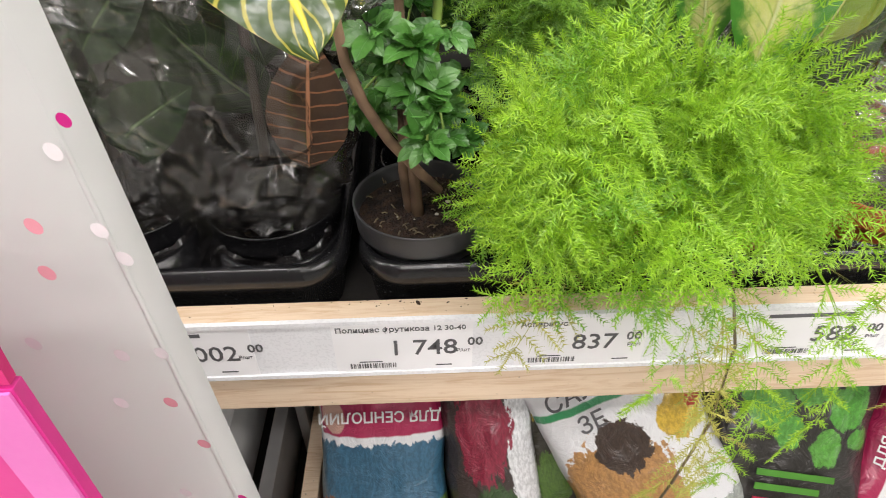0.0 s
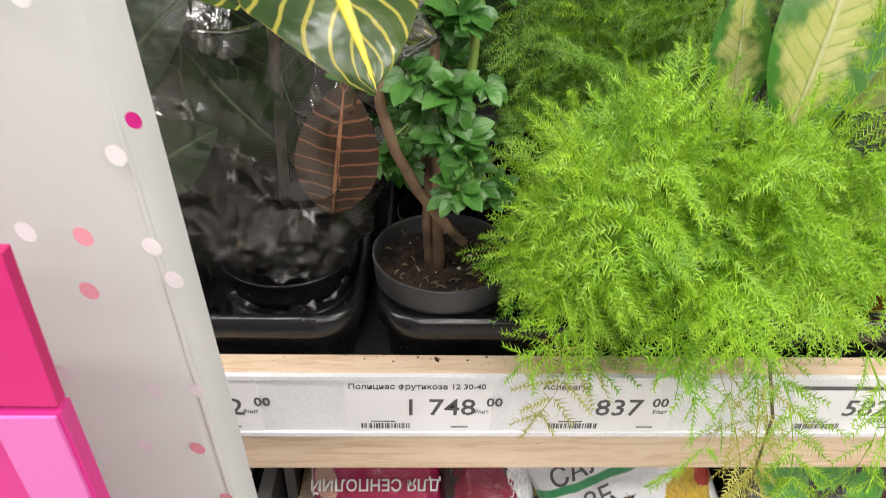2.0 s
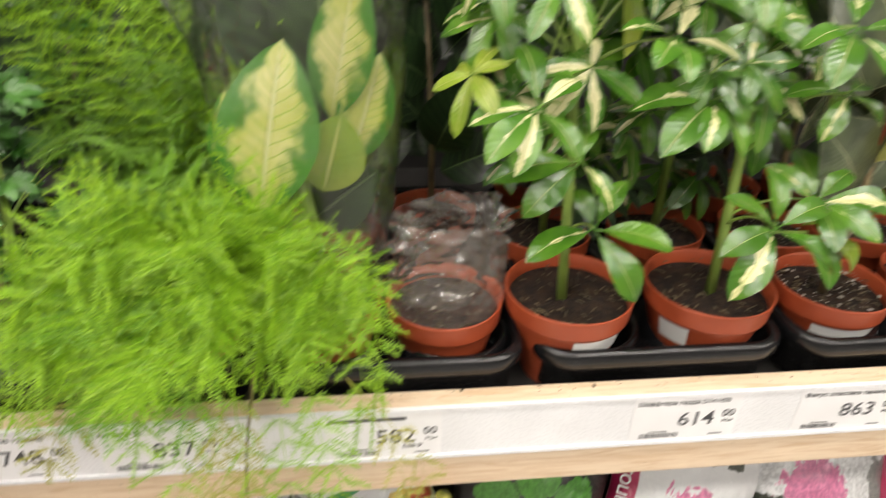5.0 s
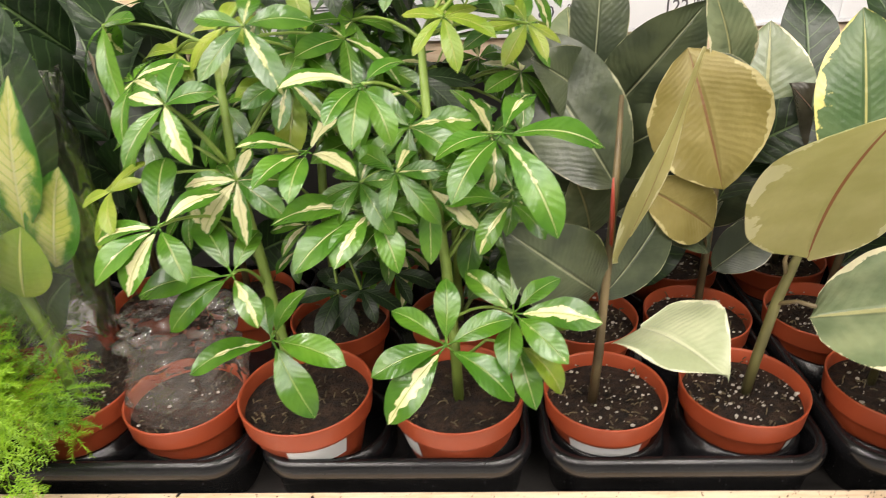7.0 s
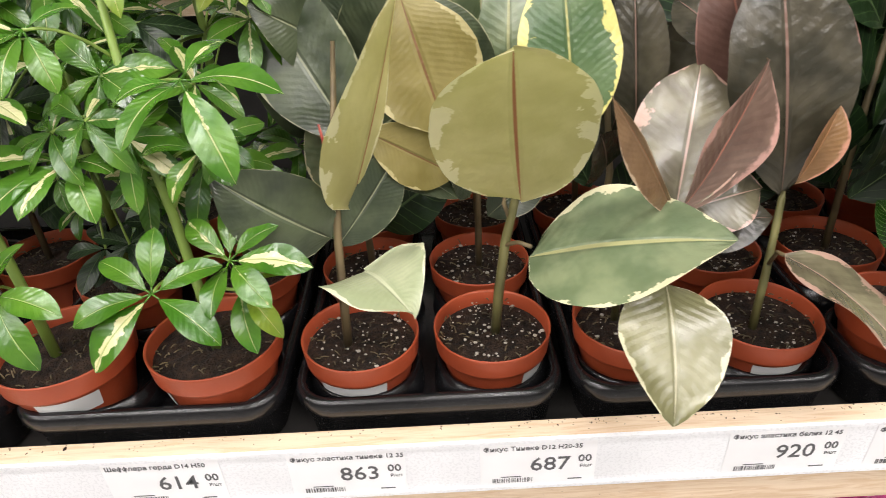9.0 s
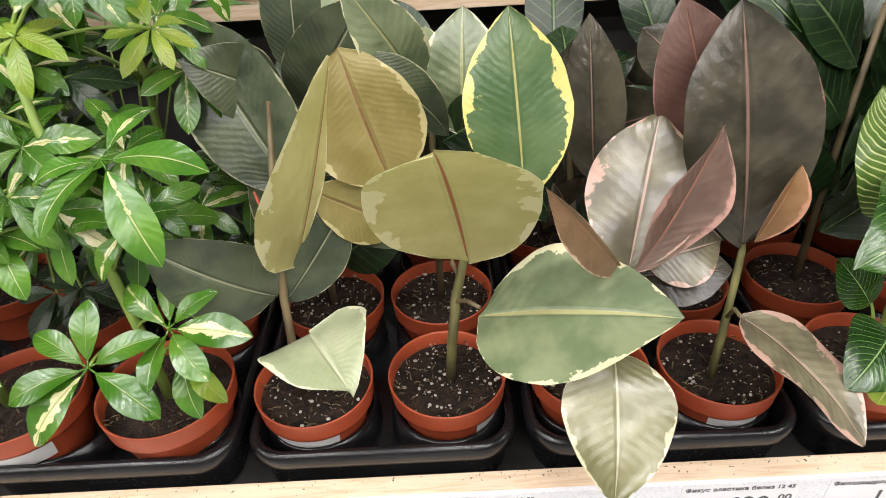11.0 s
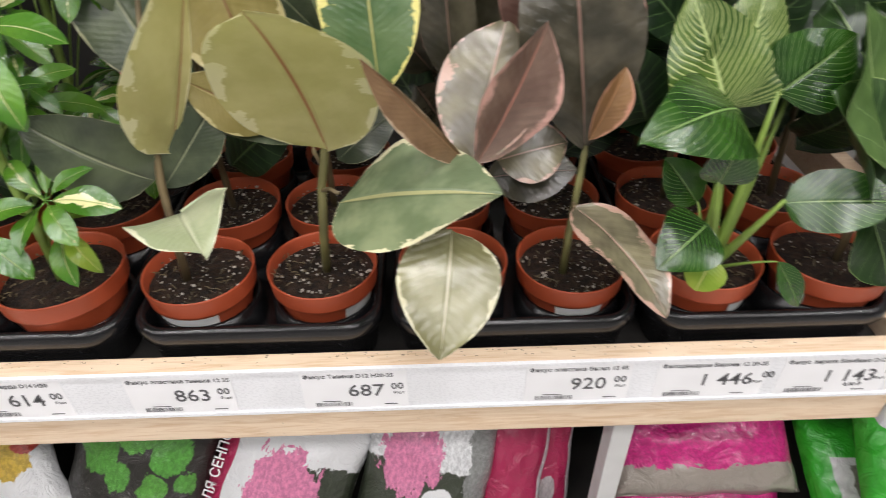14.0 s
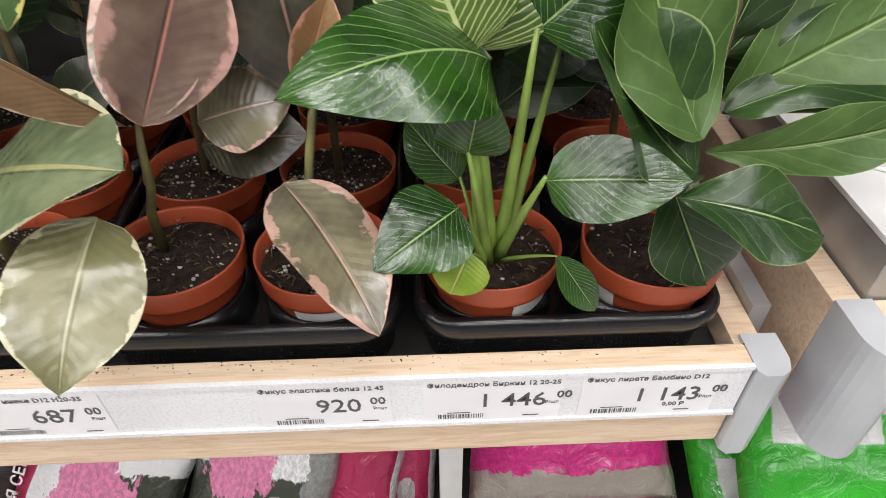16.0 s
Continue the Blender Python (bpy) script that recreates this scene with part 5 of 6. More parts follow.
blades(tG, [
    (CROTON, (-0.056, -0.004, 1.318), (-0.009, -0.098, 1.261), (0.08, -0.66, 1), 0.084, dict(kind="oval", bend=0.14, fold=-0.10, wave=0.04, nu=18, nv=12)),
    (CROTON, (-0.09, 0.10, 1.30), (0.005, 0.07, 1.33), (0, -0.6, 1), 0.06, dict(kind="oval", bend=0.08)),
    (CROTON_RED, (-0.058, 0.066, 1.104), (-0.041, 0.056, 1.214), (0.1, -1, 0.25), 0.060, dict(kind="oval", bend=0.04, fold=0.1)),
    # the near-black leaves below hold the shade inside the sleeve in their colour
    (DARK_SHADE_LEAF, (-0.10, 0.14, 1.12), (-0.16, 0.10, 1.22), (-0.2, -1, 0.3), 0.07, dict(kind="oval", bend=0.06, fold=0.1)),
    (DARK_SHADE_LEAF, (-0.10, 0.16, 1.15), (-0.12, 0.16, 1.29), (-0.1, -1, 0.3), 0.07, dict(kind="oval", bend=0.06, fold=0.1)),
    (CROTON, (-0.10, 0.13, 1.25), (-0.19, 0.06, 1.29), (-0.2, -0.7, 0.8), 0.08, dict(kind="oval", bend=0.10, fold=0.1)),
    (DARK_SHADE_LEAF, (-0.10, 0.16, 1.22), (-0.03, 0.20, 1.33), (0.1, -1, 0.3), 0.07, dict(kind="oval", bend=0.06, fold=0.1)),
])
# added black wrap hides pot and soil, in place of the shade there
sleeve(tG, (-0.105, 0.112), 0.995, 1.105, 0.068, 0.030, SHADE_FILM, 45.5, 0.020, (0.0, 0.01), "film_foot", 1.0, 0.01)
sleeve(tG, (-0.112, 0.118), 1.035, 1.27, 0.066, 0.112, FILM, 41.5, 0.030, (-0.005, -0.02))
tG2 = make_pot("wrapped_croton", -0.235, 0.115, 1.045, 0.060, BLACK_PLASTIC, "croton wrapped in clear film in a black pot, leaves darkened for shade", 42, False)
stem(tG2, [(-0.235, 0.115, 1.03), (-0.235, 0.12, 1.12), (-0.232, 0.12, 1.28)], [0.005, 0.004, 0.003], STEM_DARK)
# every leaf darkened in colour for the shade within the film
blades(tG2, [(DARK_SHADE_LEAF, (-0.235, 0.12, 1.10 + 0.025 * k), (-0.235 + 0.09 * math.cos(k * 2.3), 0.10 + 0.06 * math.sin(k * 2.3), 1.16 + 0.03 * k), (0.2 * math.cos(k), -1, 0.5), 0.06, dict(kind="oval", bend=0.08, fold=0.1)) for k in range(8)])
# same added black wrap, standing for shade around this pot
sleeve(tG2, (-0.235, 0.115), 0.995, 1.10, 0.068, 0.030, SHADE_FILM, 48.5, 0.020, (0.0, 0.01), "film_foot", 1.0, 0.01)
sleeve(tG2, (-0.235, 0.12), 1.035, 1.33, 0.066, 0.11, FILM, 47.5, 0.028)
# dumb cane in its sleeve
tH = make_pot("dumb_cane", 0.315, 0.105, RIM, 0.058, TERRACOTTA, "cream leaved dumb cane in a tall clear film sleeve", 43, 20)
stem(tH, [(0.315, 0.105, 1.04), (0.312, 0.105, 1.12), (0.305, 0.10, 1.2)], [0.007, 0.006, 0.005], STEM_GREEN)
blades(tH, [
    (DIEFF, (0.272, 0.058, 1.182), (0.300, 0.10, 1.318), (0, -1, 0.3), 0.084, dict(kind="oval", bend=0.05, fold=0.12, wave=0.03)),
    (DIEFF, (0.250, 0.10, 1.178), (0.243, 0.12, 1.270), (-0.2, -1, 0.2), 0.045, dict(kind="oval", bend=0.04, fold=0.1)),
    (DIEFF, (0.335, 0.10, 1.25), (0.365, 0.11, 1.385), (0, -1, 0.2), 0.055, dict(kind="lance", bend=0.04, fold=0.15)),
    (DIEFF, (0.350, 0.10, 1.21), (0.380, 0.11, 1.305), (0.1, -1, 0.3), 0.05, dict(kind="oval", bend=0.05, fold=0.1)),
    (SCHEFF_YELLOW, (0.325, 0.08, 1.19), (0.345, 0.085, 1.26), (0.1, -1, 0.3), 0.06, dict(kind="oval", bend=0.05, fold=0.1)),
    # inner leaves coloured dark to stand for the shade among the cream ones
    (DARK_SHADE_LEAF, (0.315, 0.11, 1.15), (0.375, 0.08, 1.21), (0.1, -1, 0.6), 0.06, dict(kind="oval", bend=0.08, fold=0.1)),
    (DARK_SHADE_LEAF, (0.30, 0.14, 1.25), (0.27, 0.16, 1.40), (0, -1, 0.3), 0.09, dict(kind="oval", bend=0.05, fold=0.1)),
    (DARK_SHADE_LEAF, (0.32, 0.14, 1.25), (0.34, 0.16, 1.44), (0, -1, 0.3), 0.09, dict(kind="oval", bend=0.05, fold=0.1)),
])
sleeve(tH, (0.315, 0.105), 1.05, 1.385, 0.060, 0.090, FILM, 43.5, 0.010, (-0.005, 0.0), squash=0.7)
tI = make_pot("wrapped_pot", 0.438, 0.098, RIM, 0.061, TERRACOTTA, "terracotta pot with soil under dusty crumpled film", 44, 25)
sleeve(tI, (0.438, 0.103), 1.048, 1.150, 0.060, 0.048, FILM_GREY, 44.5, 0.014, (0.010, 0.01), torn=0.015)

# ---------- plants in the back rows ----------
rng = random.Random(77)


def back_plant(x, y, seed, top, leaves, mats, size, label, name, perl=60, pot=None):
    r = random.Random(seed)
    t = make_pot(name, x, y, RIM - 0.004, 0.060, pot or TERRACOTTA, label, seed, perl)
    zt = top
    stem(t, [(x, y, 1.04), (x + r.uniform(-0.01, 0.01), y, 1.16), (x + r.uniform(-0.015, 0.015), y + 0.01, zt - 0.08)], [0.0045, 0.004, 0.003])
    for k in range(leaves):
        z = 1.11 + (zt - 1.20) * k / max(1, leaves - 1)
        a = k * 2.4 + r.uniform(-0.5, 0.5)
        L = size * r.uniform(0.8, 1.15)
        base = Vector((x + 0.012 * math.cos(a), y + 0.012 * math.sin(a), z))
        tip = base + Vector((math.cos(a) * 0.75, math.sin(a) * 0.6, r.uniform(0.35, 0.9))) * L
        leaf_part(t, r.choice(mats), local(t, base), local(t, tip), (math.cos(a) * -0.3, -1, 0.5), L * r.uniform(0.45, 0.6), kind="oval", bend=0.07, fold=0.12, wave=0.04, seed=seed + k)
    return t


RUB = "rubber plant in the back row of the tray, leaves toned dark for shade"
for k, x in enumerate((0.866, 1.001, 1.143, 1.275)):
    # mostly the darkest leaf colours, putting the shade of the rear rows into them
    mats = (TINEKE_DARK, TINEKE_DARK, DARK_SHADE_LEAF, TINEKE) if x < 1.1 else (BELIZE_DARK, BELIZE_DARK, DARK_SHADE_LEAF)
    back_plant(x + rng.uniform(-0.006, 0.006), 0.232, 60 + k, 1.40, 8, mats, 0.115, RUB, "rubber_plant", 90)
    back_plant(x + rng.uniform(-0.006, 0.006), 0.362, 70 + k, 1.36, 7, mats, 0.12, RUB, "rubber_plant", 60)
# dense near-black leaves stand in for the shade behind the front plants
for k, x in enumerate((1.421, 1.560)):
    for j, y in enumerate((0.232, 0.362)):
        back_plant(x, y, 80 + 2 * k + j, 1.44, 22, (DARK_SHADE_LEAF, DARK_SHADE_LEAF, DARK_SHADE_LEAF, LYRATA), 0.15, "back row potted foliage plant with green leaves darkened for shade", "foliage_plant", 20)
# leaf colour, and black pots on the left, carry the shade back here
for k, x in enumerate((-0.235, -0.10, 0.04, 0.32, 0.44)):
    back_plant(x, 0.30, 90 + k, 1.46, 16, (DARK_SHADE_LEAF,), 0.13, "potted foliage plant in the back row, coloured dark as shaded", "foliage_plant", 0, BLACK_PLASTIC if x < 0.1 else TERRACOTTA)
for k, x in enumerate((0.575, 0.72)):
    r = random.Random(50 + k)
    t = make_pot("umbrella_plant", x, 0.235, RIM, 0.060, TERRACOTTA, "umbrella plant in the back row of the tray", 50 + k, False)
    trunk = [(x, 0.235, 1.05), (x, 0.235, 1.2), (x + 0.01, 0.24, 1.33), (x, 0.25, 1.45)]
    stem(t, trunk, [0.005, 0.005, 0.004, 0.003], STEM_GREEN, "trunk")
    for _ in range(34):
        z = r.uniform(1.10, 1.50)
        a = r.uniform(0, 6.28)
        kk = min(trunk, key=lambda q: abs(q[2] - z))
        # about a fifth of the fans take the shade-darkened leaf colour
        fan(t, (x + 0.085 * math.cos(a), 0.225 + 0.05 * math.sin(a), z), (math.cos(a) * 0.4, -0.5, 0.8), r.uniform(0.045, 0.06), r, r.choice((SCHEFF, SCHEFF, SCHEFF, SCHEFF_PALE, DARK_SHADE_LEAF)), kk)
# palm behind the umbrella plants
t = make_pot("parlour_palm", 0.60, 0.40, RIM, 0.060, TERRACOTTA, "parlour palm with narrow leaflets behind umbrella plants", 55, False)
r = random.Random(55)
for k in range(16):
    a = r.uniform(0, 6.28)
    tip = Vector((0.60 + 0.22 * math.cos(a), 0.42 + 0.12 * math.sin(a), r.uniform(1.34, 1.58)))
    pts = curve_points((0.60, 0.40, 1.05), tip, (0.0, 0, 0.07), 9)
    bm = bmesh.new()
    tube(bm, [local(t, p) for p in pts], 0.0014, 5)
    part("leaf_stalk", bm, STEM_GREEN, t)
    bm = bmesh.new()
    for j in range(4, 10):
        for sg in (-1, 1):
            d = (pts[j] - pts[j - 1]).normalized()
            s = d.cross(Vector((0, -0.6, 0.8))).normalized() * sg
            L = r.uniform(0.07, 0.11)
            add_leaf(bm, local(t, pts[j]), local(t, pts[j] + (s + d * 0.7).normalized() * L - Vector((0, 0, 0.015))), (0, -0.6, 0.8), 0.011, kind="lance", bend=0.05, fold=0.2, nu=6, nv=4)
    part("palm_leaf", bm, PALM, t)
# potted plants on the upper tier
for k in range(9):
    x = -0.30 + 0.30 * k
    t = make_pot("foliage_plant", x, 0.80, 1.42, 0.058, TERRACOTTA if k % 2 else WHITE_PAINT, "leafy green potted plant on the upper shelf", 100 + k, False, None, 0.085)
    r = random.Random(100 + k)
    for j in range(14):
        a = r.uniform(0, 6.28)
        leaf_part(t, r.choice((PALM, DARK_SHADE_LEAF, LYRATA)), (0.01 * math.cos(a), 0.01 * math.sin(a), 0.07), (0.12 * math.cos(a), 0.10 * math.sin(a), r.uniform(0.10, 0.24)), (-0.3 * math.cos(a), -1, 0.8), r.uniform(0.02, 0.05), kind="lance", bend=0.12, fold=0.2, seed=j, nu=8, nv=4)
# tags on the upper rail
for x, digits in ((0.84, "80"), (1.02, "122"), (1.32, "122"), (0.55, "80"), (1.60, "80")):
    t = thing("price_tag", (x - 0.05, 0.5795, 1.3225), "white paper price tag on the upper rail", "price tag", "price tags on the upper rail")
    sheet = box_part("paper", (0, 0.112, -0.0006, 0, 0, 0.056), PAPER, t, 0)
    up = Matrix.Rotation(radians(90), 4, "X")
    digits_part(digits, 0.024, Matrix.Translation((0.05, -0.0008, 0.0195)) @ up, INK, sheet)
    digits_part("00", 0.012, Matrix.Translation((0.092, -0.0008, 0.029)) @ up, INK, sheet, 0.0002)
    box_part("text_bar", (0.004, 0.07, -0.0009, -0.0006, 0.048, 0.050), INK, sheet, 0)
    box_part("text_bar", (0.004, 0.04, -0.0009, -0.0006, 0.044, 0.046), INK, sheet, 0)


# ---------- bags of soil on the lower shelf ----------
def bag_material(name, base, layers, rough=0.3):
    """Printed film: rectangles (u0, u1, v0, v1, colour, raggedness) and round blots (u, v, radius, colour, raggedness)."""
    m, nt, b = nodes_of(name)
    uv = nt.nodes.new("ShaderNodeUVMap")
    sep = nt.nodes.new("ShaderNodeSeparateXYZ")
    link(nt, uv.outputs[0], sep.inputs[0])
    rag = math_node(nt, "SUBTRACT", noise_node(nt, uv.outputs[0], 11, 6, 0.7), 0.5)
    rag2 = math_node(nt, "SUBTRACT", noise_node(nt, uv.outputs[0], 13, 5, 0.65, 0.6), 0.5)
    fleck = noise_node(nt, uv.outputs[0], 34, 5, 0.75)
    colour = mix_col(nt, math_node(nt, "MULTIPLY", fleck, 0.25), base, tuple(c * 0.7 for c in base))
    for L in layers:
        c, j = L[-2], L[-1]
        u = math_node(nt, "ADD", sep.outputs[0], math_node(nt, "MULTIPLY", rag, j))
        v = math_node(nt, "ADD", math_node(nt, "ADD", sep.outputs[1], 0.11), math_node(nt, "MULTIPLY", rag2, j))
        if len(L) == 6:
            mask = math_node(nt, "MULTIPLY", math_node(nt, "MULTIPLY", ramp(nt, u, L[0] - 0.004, L[0] + 0.004), ramp(nt, u, L[1] + 0.004, L[1] - 0.004)),
                             math_node(nt, "MULTIPLY", ramp(nt, v, L[2] - 0.004, L[2] + 0.004), ramp(nt, v, L[3] + 0.004, L[3] - 0.004)))
        else:
            du, dv = math_node(nt, "SUBTRACT", u, L[0]), math_node(nt, "MULTIPLY", math_node(nt, "SUBTRACT", v, L[1]), 1.5)
            mask = ramp(nt, math_node(nt, "SQRT", math_node(nt, "ADD", math_node(nt, "POWER", math_node(nt, "ABSOLUTE", du), 2.0), math_node(nt, "POWER", math_node(nt, "ABSOLUTE", dv), 2.0))), L[2], L[2] - 0.012)
        shade = mix_col(nt, ramp(nt, fleck, 0.38, 0.62), tuple(q * 0.72 for q in c), tuple(min(1, q * 1.1) for q in c)) if j > 0.03 else mix_col(nt, 0.0, c, c)
        colour = mix_col(nt, mask, colour, shade)
    link(nt, colour, b.inputs["Base Color"])
    b.inputs["Roughness"].default_value = rough
    b.inputs["Coat Weight"].default_value = 0.4
    b.inputs["Coat Roughness"].default_value = 0.15
    bump(nt, b, noise_node(nt, mapped(nt, "Object"), 26, 4, 0.6, 1.4), 0.8, 0.009)
    return m


def soil_bag(centre, w, h, d, lean, spin, material, label, seed, lettering=()):
    m = Matrix.Translation(centre) @ Matrix.Rotation(radians(-lean), 4, "X") @ Matrix.Rotation(radians(spin), 4, "Y")
    t = thing("soil_bag", (0, 0, 0), label, "soil bag", "bags of soil on the lower shelf")
    t.matrix_basis = m
    bm = bmesh.new()
    uvl = bm.loops.layers.uv.verify()
    nu, nv = 26, 32
    sides = []
    for sg in (-1, 1):
        g = []
        for j in range(nv + 1):
            row = []
            for i in range(nu + 1):
                u, v = i / nu, j / nv
                a, c = 2 * u - 1, 2 * v - 1
                inner = max(0, min(1, (1 - abs(c)) / 0.10))
                bulge = (1 - abs(a) ** 3) ** 0.6 * (1 - abs(c) ** 4) ** 0.8 * inner ** 0.3 if abs(a) < 1 and abs(c) < 1 else 0
                wr = noise.noise(Vector((u * 5 + seed, v * 7, sg * 3))) * 0.5 + noise.noise(Vector((u * 13 + seed, v * 11, sg * 5))) * 0.3
                y = sg * (d / 2) * (bulge + (0.22 * wr + 0.20 * abs(noise.noise(Vector((u * 4 + v * 5 + seed, v * 4 - u * 3, sg))))) * (bulge > 0))
                x = a * w / 2 * (0.93 + 0.07 * abs(c) - 0.02 * bulge) + 0.006 * noise.noise(Vector((v * 6, seed, a)))
                z = c * h / 2 + 0.008 * noise.noise(Vector((u * 6, seed * 2, c))) * abs(c)
                row.append((bm.verts.new((x, y, z)), (u, v)))
            g.append(row)
        sides.append(g)
        for p, q in zip(g, g[1:]):
            for i in range(nu):
                quad = (p[i], p[i + 1], q[i + 1], q[i]) if sg < 0 else (p[i + 1], p[i], q[i], q[i + 1])
                f = bm.faces.new([e[0] for e in quad])
                for lp, e in zip(f.loops, quad):
                    lp[uvl].uv = e[1]
    bmesh.ops.remove_doubles(bm, verts=bm.verts, dist=0.0004)
    film = part("film", bm, material, t)
    for name_, zz in (("top_seal", h / 2 - 0.012), ("bottom_seal", -h / 2 + 0.002)):
        bm = bmesh.new()
        a = [[bm.verts.new((x * w * 0.485, (0.0022 if k % 2 else -0.0004) * (1 if y else -1), zz + 0.010 * k / 4)) for k in range(5)] for y in (0, 1) for x in (-1, -0.5, 0, 0.5, 1)]
        for g in (a[:5], a[5:]):
            for p_, q_ in zip(g, g[1:]):
                for k in range(4):
                    bm.faces.new((p_[k], q_[k], q_[k + 1], p_[k + 1]))
        part(name_, bm, material, t, "crimped film seal", smooth=False)
    for body, size, u, v, turn, colour in lettering:
        swell = 1.28 if turn in (0, 180) else 0.14 + 1.08 * (1 - abs(2 * u - 1.06) ** 3) ** 0.6
        mm = Matrix.Translation(((u - 0.5) * w, -d / 2 * swell - 0.001, (v - 0.61) * h)) @ Matrix.Rotation(radians(turn), 4, "Y") @ Matrix.Rotation(radians(90), 4, "X")
        text_part(body, size, mm, colour, film, "lettering", 1.0, 0.0004)
    return t


WHITE_INK = plain("white_ink", (0.8, 0.8, 0.8), 0.4, vary=0.03)
RED_INK = plain("red_ink", (0.45, 0.02, 0.06), 0.4, vary=0.05)
GREEN_INK = plain("green_ink", (0.08, 0.28, 0.03), 0.4, vary=0.05)
WHITE_F, CRIMSON, MAGENTA = (0.82, 0.83, 0.84), (0.42, 0.02, 0.09), (0.62, 0.02, 0.22)
PINKF, DARKG = (0.74, 0.24, 0.42), (0.045, 0.055, 0.035)
B_VIOLET = bag_material("violet_soil_print", (0.10, 0.16, 0.05), [(0, 1, 0.66, 2, WHITE_F, 0.02), (0, 1, 0.40, 0.67, (0.05, 0.16, 0.26), 0.10), (0, 1, 0.22, 0.44, (0.16, 0.28, 0.05), 0.10), (0.02, 0.98, 0.70, 0.84, CRIMSON, 0.01), (0.13, 0.77, 0.10, (0.60, 0.36, 0.28), 0.02), (0.12, 0.36, 0.17, (0.36, 0.14, 0.04), 0.10), (0.6, 0.20, 0.16, (0.36, 0.28, 0.04), 0.25)])
B_ROSE = bag_material("rose_soil_print", (0.05, 0.035, 0.03), [(0.7, 1, 0.1, 0.9, WHITE_F, 0.25), (0.45, 0.70, 0.30, (0.28, 0.02, 0.05), 0.3), (0.5, 0.30, 0.30, (0.04, 0.09, 0.025), 0.2), (0, 1, 0.93, 2, WHITE_F, 0.1)])
B_PURPLE = bag_material("purple_soil_print", (0.04, 0.035, 0.02), [(0.3, 0.75, 0.2, (0.40, 0.30, 0.03), 0.1), (0.75, 0.5, 0.3, (0.10, 0.03, 0.13), 0.15), (0.4, 0.35, 0.2, (0.10, 0.20, 0.03), 0.2)])
B_TAN = bag_material("garden_soil_print", WHITE_F, [(0, 1, 0.86, 0.89, (0.03, 0.28, 0.10), 0.01), (0.30, 0.50, 0.36, (0.46, 0.24, 0.08), 0.3), (0.40, 0.68, 0.17, (0.05, 0.03, 0.02), 0.15), (0.80, 0.70, 0.15, (0.62, 0.42, 0.05), 0.10), (0.93, 0.72, 0.07, (0.50, 0.05, 0.03), 0.08), (0.85, 0.2, 0.2, (0.42, 0.46, 0.42), 0.2)])
B_SPROUT = bag_material("seedling_soil_print", (0.028, 0.026, 0.022), [(0.25, 0.74, 0.15, (0.10, 0.34, 0.05), 0.10), (0.50, 0.84, 0.15, (0.12, 0.40, 0.06), 0.10), (0.75, 0.76, 0.14, (0.10, 0.36, 0.05), 0.10), (0.40, 0.64, 0.10, (0.10, 0.34, 0.05), 0.10), (0.65, 0.60, 0.11, (0.11, 0.36, 0.05), 0.10), (0.86, 0.64, 0.07, (0.10, 0.34, 0.05), 0.10), (0.1, 0.9, 0.0, 0.10, (0.20, 0.60, 0.05), 0.01)])
B_PEONY = bag_material("peony_soil_print", WHITE_F, [(0.62, 1, 0.15, 0.72, DARKG, 0.15), (0.52, 0.60, 0.26, PINKF, 0.34), (0, 0.13, 0, 2, CRIMSON, 0.005), (0.30, 0.42, 0.88, 0.96, (0.10, 0.11, 0.09), 0.05), (0.50, 0.62, 0.88, 0.96, (0.10, 0.11, 0.09), 0.05), (0.70, 0.82, 0.88, 0.96, (0.10, 0.11, 0.09), 0.05), (0.06, 0.94, 0.07, (0.62, 0.42, 0.34), 0.02)])
B_PEONY2 = bag_material("dark_peony_soil_print", DARKG, [(0, 1, 0.66, 2, WHITE_F, 0.08), (0.34, 0.70, 0.25, PINKF, 0.34), (0.8, 1, 0.4, 0.9, (0.30, 0.31, 0.30), 0.3), (0.62, 0.48, 0.17, WHITE_F, 0.03)])
B_CRIMSON = bag_material("crimson_soil_print", CRIMSON, [(0, 0.10, 0, 2, WHITE_F, 0.03), (0.9, 1, 0, 2, WHITE_F, 0.05), (0.55, 0.35, 0.15, (0.5, 0.45, 0.46), 0.05), (0, 1, 0.95, 2, WHITE_F, 0.03)])
B_STONE = bag_material("gravel_print", (0.34, 0.30, 0.26), [(0, 1, 0.30, 2, MAGENTA, 0.16), (0.25, 0.75, 0.46, 0.51, (0.40, 0.02, 0.14), 0.06), (0, 1, 0, 0.06, (0.55, 0.53, 0.50), 0.02)])
B_GREEN = bag_material("green_soil_print", (0.035, 0.42, 0.025), [(0.08, 0.44, 0.60, 0.88, (0.62, 0.63, 0.62), 0.01), (0.14, 0.38, 0.64, 0.84, (0.22, 0.21, 0.18), 0.06), (0.05, 0.5, 0.05, 0.12, WHITE_F, 0.04)], 0.22)
soil_bag((-0.048, 0.20, 0.500), 0.205, 0.42, 0.09, 36, 0, B_VIOLET, "white and red printed violet soil bag", 1, [("ДЛЯ СЕНПОЛИЙ", 0.022, 0.95, 0.80, 180, WHITE_INK)])
soil_bag((0.118, 0.20, 0.500), 0.150, 0.40, 0.09, 36, -6, B_ROSE, "dark soil bag printed with a crimson flower", 2)
soil_bag((0.215, 0.26, 0.505), 0.140, 0.42, 0.07, 30, -12, B_PURPLE, "purple and yellow printed soil bag", 3)
